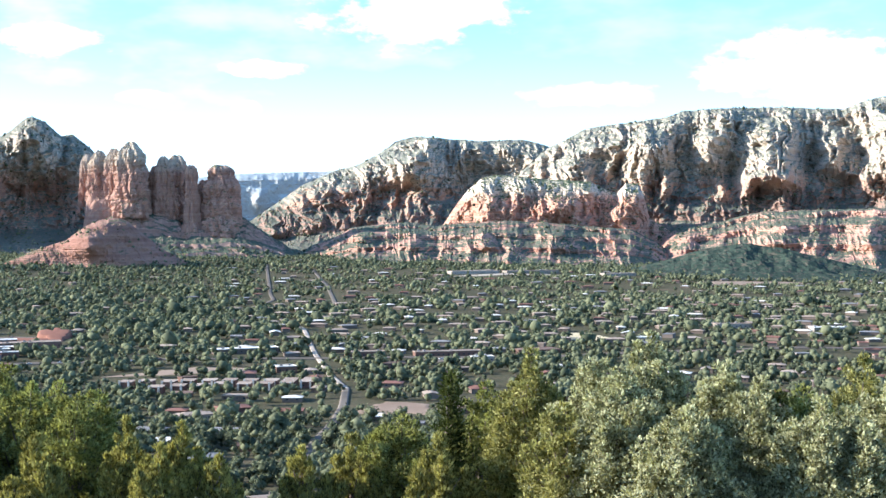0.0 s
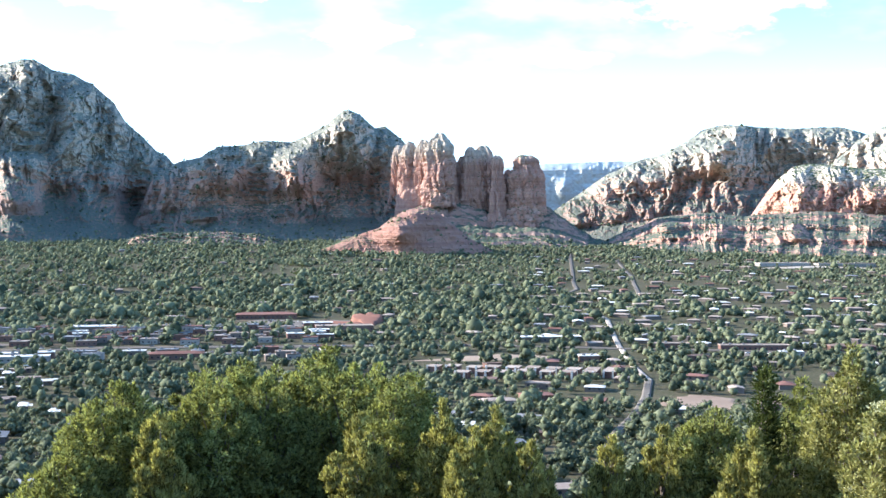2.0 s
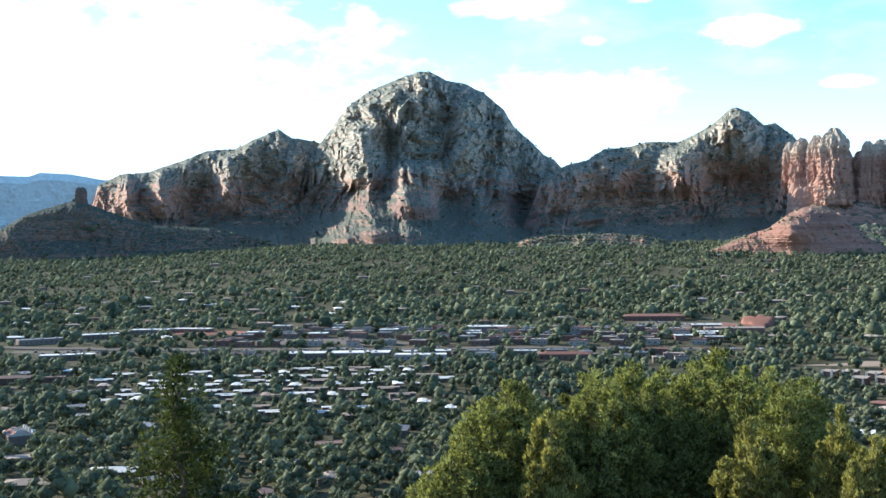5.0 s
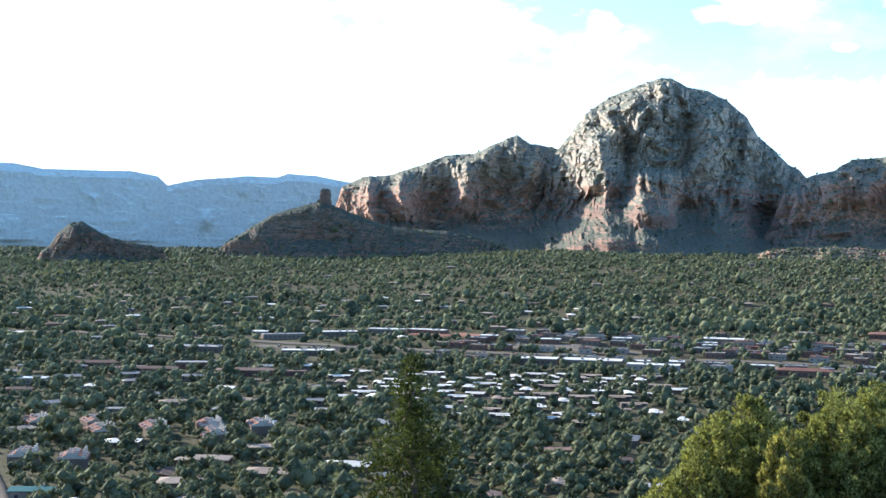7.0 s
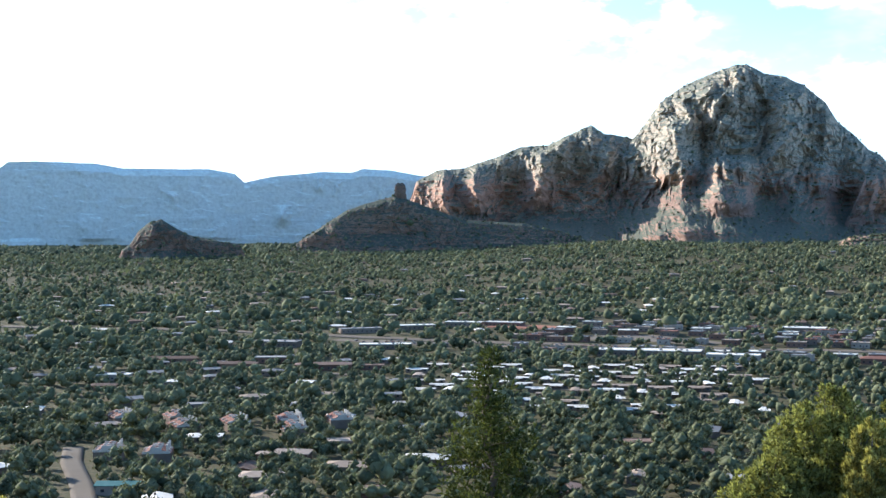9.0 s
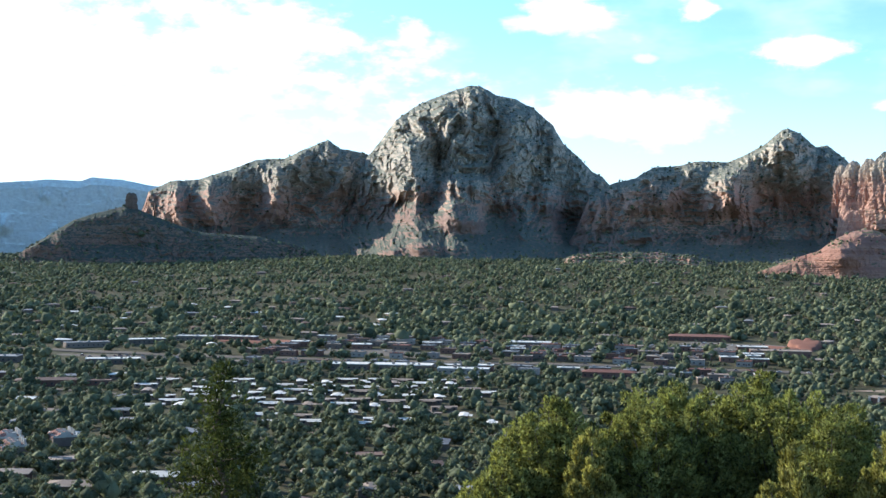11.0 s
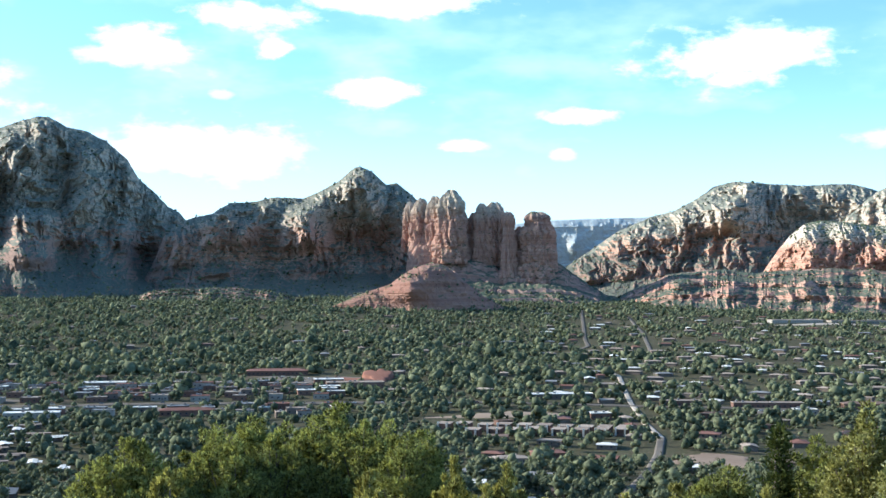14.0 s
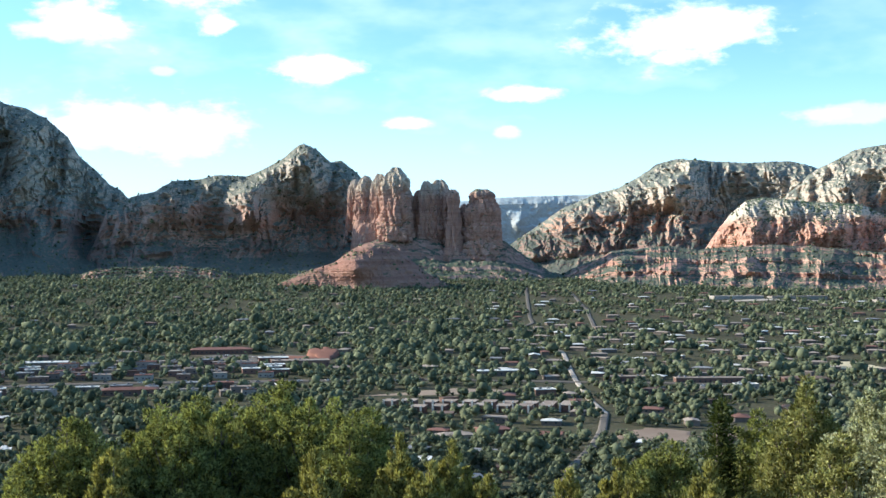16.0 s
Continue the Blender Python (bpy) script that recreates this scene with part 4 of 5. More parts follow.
def house(kind, w, d, tall, roof_mat, wall_mat, label, category="house", near=True, name="house"):
    home = tagged(new(name), label, category)
    rise = d * 0.11
    bm = bmesh.new()
    block(bm, -w / 2, w / 2, -d / 2, d / 2, -2.5, tall)
    if kind == "gable":
        for x in (-w / 2 + 0.01, w / 2 - 0.26):
            a = [bm.verts.new(p) for p in ((x, -d / 2, tall), (x, d / 2, tall), (x, 0, tall + rise))]
            b = [bm.verts.new((v.co.x + 0.25, v.co.y, v.co.z)) for v in a]
            bm.faces.new(a[::-1]), bm.faces.new(b)
    part("wall", bm, wall_mat, home)
    bm = bmesh.new()
    e, lip = 0.7, 0.02
    if kind == "gable":
        drop = rise * e / (d / 2)
        for s in (-1, 1):
            sheet(bm, [(-w / 2 - e, s * (d / 2 + e), tall - drop + lip), (w / 2 + e, s * (d / 2 + e), tall - drop + lip), (w / 2 + e, 0, tall + rise + lip), (-w / 2 - e, 0, tall + rise + lip)][::s])
    elif kind == "hip":
        x1, y1, hx, top, eave = w / 2 + e, d / 2 + e, max(0.5, w / 2 - d / 2), tall + rise, tall - 0.15
        sheet(bm, [(-x1, -y1, eave), (x1, -y1, eave), (hx, 0, top), (-hx, 0, top)])
        sheet(bm, [(x1, y1, eave), (-x1, y1, eave), (-hx, 0, top), (hx, 0, top)])
        sheet(bm, [(x1, -y1, eave), (x1, y1, eave), (hx, 0, top)])
        sheet(bm, [(-x1, y1, eave), (-x1, -y1, eave), (-hx, 0, top)])
    else:
        block(bm, -w / 2 - 0.2, w / 2 + 0.2, -d / 2 - 0.2, d / 2 + 0.2, tall + 0.004, tall + 0.3)
        for x0, x1, y0, y1 in ((-w / 2 - 0.2, w / 2 + 0.2, -d / 2 - 0.2, -d / 2 + 0.1), (-w / 2 - 0.2, w / 2 + 0.2, d / 2 - 0.1, d / 2 + 0.2),
                               (-w / 2 - 0.2, -w / 2 + 0.1, -d / 2 + 0.1, d / 2 - 0.1), (w / 2 - 0.1, w / 2 + 0.2, -d / 2 + 0.1, d / 2 - 0.1)):
            block(bm, x0, x1, y0, y1, tall + 0.303, tall + 0.55)
    roof = part("roof", bm, roof_mat, home)
    if near:
        openings(home, w, d, tall, max(2, int(w / 4.5)), dark_glass)
        if kind != "flat":
            bm = bmesh.new()
            block(bm, w * 0.2, w * 0.2 + 0.9, 0.4, 1.3, tall, tall + rise + 0.9)
            part("chimney", bm, wall_mat, roof)
    return home


def stand(ob, x, y, turn, width, deep, front=24.0):
    """Set a building on the ground, and keep trees off it and its yard."""
    far = math.hypot(x, y)
    z = float(np.min(ground(np.array([x - width / 3, x + width / 3, x]), np.array([y, y, y - deep / 2])))) + 0.6
    clear(x - x / far * front / 2, y - y / far * front / 2, width / 2 + 3, deep / 2 + 2 + front / 2)
    return pose(x, y, z, 0, 0, turn)


TEMPLATES = {}
ROOFS = {"white": white_roof, "grey": grey_roof, "tan": tan_roof, "brown": brown_roof, "red": red_roof}
WALLS = {"white": stucco, "grey": stucco, "tan": stucco, "brown": adobe, "red": stucco}
WORDS = {"gable": "gabled", "hip": "hipped", "flat": "flat"}


def template(kind, tone, near, big):
    key = (kind, tone, near, big)
    if key not in TEMPLATES:
        w, d = ((18, 10.5), (13, 9))[not big]
        material_word = {"white": "white", "grey": "grey shingle", "tan": "tan", "brown": "brown shingle", "red": "red clay tile"}[tone]
        TEMPLATES[key] = [house(kind, w, d, 2.7 if not big else 3.0, ROOFS[tone], WALLS[tone],
                                f"{'long' if big else 'small'} stucco house with {WORDS[kind]} {material_word} roof among trees", near=near), False, w, d]
    return TEMPLATES[key]


def place_house(x, y, turn, kind, tone, big, group):
    item = template(kind, tone, math.hypot(x, y) < 1150, big)
    m = stand(item[0], x, y, turn, item[2], item[3], 5 if math.hypot(x, y) < 1000 else 13)
    if not item[1]:
        item[1] = True
        item[0].matrix_basis = m
        tagged(item[0], group=group)
        return item[0]
    return tagged(copy_thing(item[0], m), group=group)


def long_building(x, y, turn, w, d, tall, roof_mat, wall_mat, label, kind="flat", category="building", name="commercial_building", front=30):
    tall = min(tall, 3.2 + tall * 0.2)
    ob = house(kind, w, d, tall, roof_mat, wall_mat, label, category, True, name)
    if kind == "flat":
        rnd = random.Random(int(x * 7 + y))
        for k in range(max(2, int(w / 13))):
            bm = bmesh.new()
            u, v = rnd.uniform(-w / 2 + 2, w / 2 - 4), rnd.uniform(-d / 4, d / 4)
            block(bm, u, u + rnd.uniform(1.5, 2.6), v, v + 1.8, tall + 0.305, tall + rnd.uniform(1.3, 1.9))
            part("roof_unit", bm, grey_roof, [c for c in ob.children if c.name.startswith("roof")][0])
    ob.matrix_basis = stand(ob, x, y, turn, w, d, front)
    return ob


SHOPS = [
    (250, 1220, 2, 62, 15, 5.5, white_roof, stucco, "long low shop building with bright white roof"),
    (246, 1040, 0, 17, 14, 6, white_roof, adobe, "square brown building with white flat roof"),
    (-318, 1108, 8, 33, 20, 6, white_roof, stucco, "large store with bright white flat roof"),
    (-272, 1118, 8, 52, 22, 6.5, white_roof, stucco, "large store with bright white flat roof"),
    (-214, 1098, 4, 44, 14, 5, white_roof, cream_wall, "long store wing with white roof"),
    (-190, 1338, 3, 42, 18, 6, white_roof, stucco, "low white-roofed building beside parking"),
    (-90, 1104, 3, 44, 15, 5, red_roof, adobe, "long building with reddish roof"),
    (-20, 1450, 2, 66, 18, 6, red_roof, adobe, "long red-brown hotel building"),
    (60, 1322, 2, 58, 22, 8, tan_roof, adobe, "red-brown hotel with pale flat roof"),
    (34, 1345, 2, 30, 14, 9, white_roof, adobe, "red-brown hotel wing with white roof"),
    (-625, 1212, 40, 44, 14, 5, grey_roof, stucco, "shop row with grey roof beside highway"),
    (-585, 1262, 38, 40, 14, 5, white_roof, stucco, "shop row with white flat roof"),
    (-545, 1302, 8, 40, 14, 5, white_roof, stucco, "shop row with white flat roof"),
    (-500, 1308, -4, 42, 14, 5, white_roof, adobe, "shop row with white flat roof"),
    (-640, 1068, 12, 44, 20, 6, grey_roof, stucco, "large grey flat-roofed store"),
    (-536, 1090, 22, 48, 13, 5, white_roof, stucco, "long white-roofed shop building"),
    (-611, 786, 20, 24, 11, 4.5, white_roof, cream_wall, "bright white-roofed house by the trees"),
    (-640, 905, 24, 52, 13, 5, brown_roof, adobe, "long brown apartment building"),
    (-575, 880, 24, 50, 13, 5, brown_roof, adobe, "long brown apartment building"),
    (-560, 945, 24, 48, 13, 5, grey_roof, adobe, "long brown apartment building with grey roof"),
    (-500, 905, 24, 44, 13, 5, brown_roof, adobe, "long brown apartment building"),
    (418, 1122, -8, 62, 14, 5, tan_roof, adobe, "long red-brown shop row beside the highway"),
    (430, 1066, -8, 20, 12, 5, white_roof, cream_wall, "small white-roofed shop by the highway"),
    (345, 1142, -6, 36, 14, 5, tan_roof, adobe, "red-brown shop building with tan roof"),
    (505, 1112, -10, 40, 14, 5, brown_roof, adobe, "red-brown shop building beside the highway"),
    (878, 1170, -14, 44, 18, 7, white_roof, cream_wall, "large cream building with white roof"),
    (800, 1240, -14, 40, 14, 5, tan_roof, cream_wall, "cream building with tan roof"),
    (640, 1150, -14, 30, 14, 5, white_roof, cream_wall, "cream building beside the dry field"),
    (905, 2285, 0, 96, 26, 9, tan_roof, cream_wall, "long cream school building with pale roof"),
    (1030, 2300, 0, 110, 26, 10, tan_roof, cream_wall, "long cream school building with pale roof"),
    (1175, 2215, -6, 64, 26, 7, tan_roof, cream_wall, "cream school wing with tan roof"),
    (945, 1490, -14, 46, 16, 5, red_roof, adobe, "long building with red roof"),
    (-331, 428, 22, 17, 9, 3.6, teal_roof, cream_wall, "small house with green metal roof"),
    (-264, 506, 16, 26, 13, 3.6, tan_roof, stucco, "wide house with tan roof"),
    (-243, 535, 14, 20, 12, 3.6, white_roof, stucco, "wide house with bright white roof"),
    (-287, 470, 20, 24, 12, 3.6, tan_roof, stucco, "wide house with tan roof"),
    (-313, 528, 20, 24, 12, 3.6, tan_roof, adobe, "brown house with tan roof"),
    (160, 818, 5, 20, 14, 5.5, red_roof, adobe, "two-storey red-brown house with tiled roof"),
    (132, 800, 5, 22, 11, 3.6, tan_roof, cream_wall, "cream house with tan roof"),
]
for x, y, turn, w, d, tall, roof_mat, wall_mat, label in SHOPS:
    kind = "flat" if tall > 4.2 and roof_mat not in (red_roof, brown_roof) else ("gable" if roof_mat is teal_roof else "hip")
    long_building(x, y, turn, w, d, tall, roof_mat, wall_mat, label, kind, name="house" if tall < 4 else "commercial_building",
                  category="house" if tall < 4 else "building", front=90 if y > 2000 else 24 if y > 1000 else 4)


INFILL = [(brown_roof, "brown flat roof"), (grey_roof, "grey flat roof"), (grey_roof, "grey flat roof"), (tan_roof, "tan flat roof"), (tan_roof, "tan flat roof"), (red_roof, "reddish flat roof"), (white_roof, "white flat roof")]
rnd = random.Random(33)
lots = []
for _ in range(2500):
    x, y = rnd.uniform(-430, 40), rnd.uniform(1100, 1350)
    w, d = rnd.uniform(9, 20), rnd.uniform(8, 14)
    i, j = int((x + 1800) / CELL), int(y / CELL)
    if len(lots) >= 105 or TAKEN[i - 4:i + 5, j - 3:j + 4].mean() > 0.5 or any(abs(x - p) < 21 and abs(y - q) < 16 for p, q in lots):
        continue
    if any(abs(x - shop[0]) < shop[3] / 2 + w / 2 + 2 and abs(y - shop[1]) < shop[4] / 2 + d / 2 + 4 for shop in SHOPS) or abs(y - np.interp(x, *np.array(HIGHWAY).T)) < 22:
        continue
    lots.append((x, y))
    roof_mat, words = rnd.choice(INFILL)
    long_building(x, y, rnd.uniform(-6, 10), w, d, rnd.uniform(4.3, 6), roof_mat, rnd.choice((stucco, adobe, cream_wall)), f"low stucco commercial building with {words}", front=14)


def tile_house(x, y, turn, w=13, d=18):
    """Two rows of clay tile roof between stepped white end walls."""
    home = tagged(new("townhouse"), "townhouse with red tile roofs between white parapets", "house", "tiled townhouses")
    bm = bmesh.new()
    block(bm, -w / 2, w / 2, -d / 2, d / 2, -2.5, 4.2)
    part("wall", bm, stucco, home)
    for k in range(3):
        y0 = -d / 2 + k * d / 3
        for s in (-1, 1):
            bm = bmesh.new()
            sheet(bm, [(s * (w / 2 + 0.4), y0 + 0.4, 4.1), (s * (w / 2 + 0.4), y0 + d / 3 - 0.4, 4.1), (0, y0 + d / 3 - 0.4, 6.8), (0, y0 + 0.4, 6.8)][::s])
            part("roof", bm, red_roof, home)
        bm = bmesh.new()
        block(bm, -w / 2, w / 2, y0 - 0.2, y0 + 0.2, 4.21, 5.4)
        block(bm, -w / 5, w / 5, y0 - 0.2, y0 + 0.2, 5.41, 7.3)
        part("parapet", bm, lit_pale_wall, home)
        bm = bmesh.new()
        block(bm, w / 3, w / 3 + 1.1, y0 + 2, y0 + 3.2, 4.4, 8.0)
        part("chimney", bm, lit_pale_wall, home)
    home.matrix_basis = stand(home, x, y, turn, w, d, 16)


for x, y, turn in ((-410, 586, 52), (-391, 607, 48), (-368, 627, 40), (-344, 640, 40), (-392, 500, 30), (-368, 505, 30), (-438, 620, 50), (-470, 610, 55), (-350, 600, 40)):
    tile_house(x, y, turn)


def terrace(x, y, turn, rnd):
    """A tan terrace house with pale chimneys."""
    home = tagged(new("terrace_house"), "red-brown terrace house with pale upright chimneys", "house", "terrace row")
    bm = bmesh.new()
    block(bm, -4.8, 4.8, -5, 5, -2.5, 4.2)
    part("wall", bm, adobe, home)
    bm = bmesh.new()
    sheet(bm, [(-5.2, -5.5, 4.22), (5.2, -5.5, 4.22), (5.2, 5.5, 4.9), (-5.2, 5.5, 4.9)])
    part("roof", bm, tan_roof, home)
    for k in (-4.4, 2.4):
        bm = bmesh.new()
        block(bm, k, k + 1.3, -6.4, -5.02, -2, rnd.uniform(4.6, 6.0))
        part("chimney", bm, lit_pale_wall, home)
    openings(home, 9.6, 10, 4, 2, dark_glass)
    home.matrix_basis = stand(home, x, y, turn, 9, 10, 7)


rnd = random.Random(5)
for k in range(10):
    terrace(112 + k * 14.5, 972 - k * 3.5 + rnd.uniform(-4, 4), -26, rnd)
for k in range(8):
    terrace(128 + k * 15.5, 930 + rnd.uniform(-4, 4), -24, rnd)


# mobile homes with white roofs, in rows
def mobile_home(tone, label):
    home = tagged(new("mobile_home"), label, "mobile home", "mobile home park")
    bm = bmesh.new()
    block(bm, -8.5, 8.5, -2.6, 2.6, -1.5, 2.7)
    part("wall", bm, stucco, home)
    bm = bmesh.new()
    for s in (-1, 1):
        sheet(bm, [(-8.8, s * 2.9, 2.72), (8.8, s * 2.9, 2.72), (8.8, 0, 3.15), (-8.8, 0, 3.15)][::s], 0.18)
    part("roof", bm, tone, home)
    bm = bmesh.new()
    sheet(bm, [(-4.5, -5.6, 2.35), (4.5, -5.6, 2.35), (4.5, -2.95, 2.55), (-4.5, -2.95, 2.55)], 0.12)
    part("carport", bm, tone, home)
    openings(home, 17, 5.2, 2.5, 4, dark_glass)
    return home


homes = [mobile_home(white_roof, "white-roofed mobile home with carport"), mobile_home(tan_roof, "tan-roofed mobile home with carport"),
         mobile_home(white_roof, "white-roofed mobile home with carport")]
used = set()
rnd = random.Random(12)
for row in range(11):
    for col in range(17):
        x, y = -450 + col * 24 + rnd.uniform(-4, 4) + row * 4, 745 + row * 29 + rnd.uniform(-5, 5)
        az, far = math.degrees(math.atan2(x, y)), math.hypot(x, y)
        if not (-25.5 < az < -9.5 and 755 < far < 1055) or rnd.random() < 0.22 or (az < -20 and far < 860):
            continue
        pick = rnd.choice((0, 0, 0, 1, 2))
        m = stand(homes[pick], x, y, rnd.uniform(4, 22) + rnd.choice((0, 0, 0, 90)), 17, 7, 9)
        if pick in used:
            copy_thing(homes[pick], m)
        else:
            used.add(pick)
            homes[pick].matrix_basis = m

# single houses, by districts: azimuth, range, spacing, chance of each roof
DISTRICTS = [
    ((-46, 26), (500, 745), 40, "tan tan grey brown brown grey white"),
    ((-46, -25.5), (745, 1120), 42, "tan brown grey grey white"),
    ((8, 42), (745, 1100), 37, "tan tan white brown red"),
    ((-46, -14), (1230, 1900), 56, "tan tan grey white brown"),
    ((-14, 11), (1260, 1900), 84, "tan grey brown tan"),
    ((11, 42), (1180, 1900), 36, "tan tan red white grey tan"),
    ((-46, 11), (1900, 2750), 150, "tan grey tan brown"),
    ((11, 42), (1900, 2600), 62, "tan tan red white grey"),
]
spots, distant = [], []
rnd = random.Random(21)
for (a0, a1), (r0, r1), gap, tones in DISTRICTS:
    tries = int(radians(a1 - a0) * (r1 * r1 - r0 * r0) / 2 / (gap * gap) * 2.4)
    for _ in range(tries):
        az, far = rnd.uniform(a0, a1), math.sqrt(rnd.uniform(r0 * r0, r1 * r1))
        x, y = math.sin(radians(az)) * far, math.cos(radians(az)) * far
        i, j = int((x + 1800) / CELL), int(y / CELL)
        if not (2 < i < 997 and 2 < j < 897) or TAKEN[i - 2:i + 3, j - 2:j + 3].any() or any((x - p) ** 2 + (y - q) ** 2 < gap * gap for p, q in spots):
            continue
        spots.append((x, y))
        kind, turn, tone, big = rnd.choice(("gable", "hip", "hip", "flat")), rnd.choice((0, 90, 15, -15)) + rnd.uniform(-12, 12) - az, rnd.choice(tones.split()), rnd.random() < 0.55
        if far < 1420:
            place_house(x, y, turn, kind, tone, big, "houses in the valley")
        else:
            distant.append((x, y, turn, tone, big, far))


def distant_houses():
    """The small far houses, too many to tell apart, as one."""
    bm = bmesh.new()
    tones = ("white", "grey", "tan", "brown", "red")
    for x, y, turn, tone, big, far in distant:
        w, d = (19, 10) if big else (13, 8.5)
        clear(x - x / far * 12, y - y / far * 12, w / 2 + 2, d / 2 + 14)
        m = pose(x, y, float(ground(x, y)) + 0.4, 0, 0, turn)
        first = len(bm.verts)
        count = len(bm.faces)
        block(bm, -w / 2, w / 2, -d / 2, d / 2, -3, 2.8)
        bm.faces.ensure_lookup_table()
        for f in bm.faces[count:]:
            f.material_index = 5
        count = len(bm.faces)
        hx, top = w / 2 - d / 2, 2.8 + d * 0.11
        sheet(bm, [(-w / 2 - 0.7, -d / 2 - 0.7, 2.7), (w / 2 + 0.7, -d / 2 - 0.7, 2.7), (hx, 0, top), (-hx, 0, top)])
        sheet(bm, [(w / 2 + 0.7, d / 2 + 0.7, 2.7), (-w / 2 - 0.7, d / 2 + 0.7, 2.7), (-hx, 0, top), (hx, 0, top)])
        sheet(bm, [(w / 2 + 0.7, -d / 2 - 0.7, 2.7), (w / 2 + 0.7, d / 2 + 0.7, 2.7), (hx, 0, top)])
        sheet(bm, [(-w / 2 - 0.7, d / 2 + 0.7, 2.7), (-w / 2 - 0.7, -d / 2 - 0.7, 2.7), (-hx, 0, top)])
        bm.verts.ensure_lookup_table()
        bm.faces.ensure_lookup_table()
        for f in bm.faces[count:]:
            f.material_index = tones.index(tone)
        for v in bm.verts[first:]:
            v.co = m @ v.co
    me = bpy.data.meshes.new("distant_houses")
    bm.to_mesh(me)
    bm.free()
    for mat in (white_roof, grey_roof, tan_roof, brown_roof, red_roof, stucco):
        me.materials.append(mat)
    tagged(new("distant_houses", me), "small pale-roofed houses scattered in far woods", "houses", kind="stuff")


distant_houses()

# two white water tanks at the foot of the mountains
for x, y, wide, tall in ((719, 3150, 9, 11), (424, 2760, 5, 9)):
    tank = tagged(new("water_tank"), "small white round water tank at the wood's edge", "water tank")
    bm = bmesh.new()
    bmesh.ops.create_cone(bm, cap_ends=True, segments=24, radius1=wide, radius2=wide, depth=tall + 6, matrix=Matrix.Translation((0, 0, tall / 2 - 3)))
    part("shell", bm, white_roof, tank)
    bm = bmesh.new()
    bmesh.ops.create_cone(bm, cap_ends=True, segments=24, radius1=wide + 0.3, radius2=0.5, depth=1.8, matrix=Matrix.Translation((0, 0, tall + 0.95)))
    part("lid", bm, white_roof, tank)
    tank.matrix_basis = pose(x, y, float(ground(x, y)))
    clear(x, y - 25, wide + 6, wide + 40)


# parked cars
def car(paint, label):
    top = tagged(new("car"), label, "car", "parked cars")
    bm = bmesh.new()
    block(bm, -2.25, 2.25, -0.9, 0.9, 0.35, 0.95)
    bmesh.ops.bevel(bm, geom=bm.edges[:], offset=0.12, segments=1, affect="EDGES")
    part("body", bm, paint, top)
    bm = bmesh.new()
    block(bm, -1.5, 1.1, -0.78, 0.78, 0.955, 1.45)
    for v in bm.verts:
        if v.co.z > 1.2:
            v.co.x *= 0.72
            v.co.y *= 0.85
    part("window", bm, dark_glass, top)
    bm = bmesh.new()
    block(bm, -1.05, 0.75, -0.64, 0.64, 1.453, 1.5)
    part("roof", bm, paint, top)
    for x in (-1.4, 1.4):
        for y in (-0.82, 0.82):
            bm = bmesh.new()
            bmesh.ops.create_cone(bm, cap_ends=True, segments=10, radius1=0.33, radius2=0.33, depth=0.22, matrix=pose(x, y, 0.33, 90))
            part("wheel", bm, asphalt, top)
    return top


cars = [car(white_roof, "white parked car on asphalt"), car(grey_roof, "grey parked car on asphalt"), car(red_roof, "red parked car on asphalt"), car(dark_glass, "black parked car on asphalt")]
used = set()
rnd = random.Random(8)
for cx, cy, rx, ry, count in ((20, 1395, 60, 30, 34), (-130, 1150, 70, 14, 20), (-330, 1235, 70, 18, 30), (-560, 1140, 44, 14, 14), (420, 1087, 50, 8, 14), (180, 1168, 60, 3, 6), (-60, 1196, 160, 4, 10)):
    for k in range(count):
        x, y = cx + rnd.uniform(-rx, rx), cy + round(rnd.uniform(-ry, ry) / 12) * 12 if ry > 10 else cy + rnd.uniform(-ry, ry)
        if (x - cx) ** 2 / rx ** 2 + (y - cy) ** 2 / max(ry, 12) ** 2 > 1.1:
            continue
        pick = rnd.choice((0, 0, 1, 2, 3, 1))
        m = pose(x, y, float(ground(x, y)) + 0.42, 0, 0, rnd.choice((90, 90, 270)) if ry > 10 else rnd.choice((0, 180)))
        if pick in used:
            copy_thing(cars[pick], m)
        else:
            used.add(pick)
            cars[pick].matrix_basis = m


# ---- woods of the valley ----
GOLD = (1 + 5 ** 0.5) / 2
ICO_V = np.array([(-1, GOLD, 0), (1, GOLD, 0), (-1, -GOLD, 0), (1, -GOLD, 0), (0, -1, GOLD), (0, 1, GOLD), (0, -1, -GOLD), (0, 1, -GOLD), (GOLD, 0, -1), (GOLD, 0, 1), (-GOLD, 0, -1), (-GOLD, 0, 1)]) / 1.902
ICO_F = np.array([(0, 11, 5), (0, 5, 1), (0, 1, 7), (0, 7, 10), (0, 10, 11), (1, 5, 9), (5, 11, 4), (11, 10, 2), (10, 7, 6), (7, 1, 8),
                  (3, 9, 4), (3, 4, 2), (3, 2, 6), (3, 6, 8), (3, 8, 9), (4, 9, 5), (2, 4, 11), (6, 2, 10), (8, 6, 7), (9, 8, 1)])
OCT_V = np.array([(1, 0, 0), (-1, 0, 0), (0, 1, 0), (0, -1, 0), (0, 0, 1), (0, 0, -1)], float)
OCT_F = np.array([(0, 2, 4), (2, 1, 4), (1, 3, 4), (3, 0, 4), (2, 0, 5), (1, 2, 5), (3, 1, 5), (0, 3, 5)])


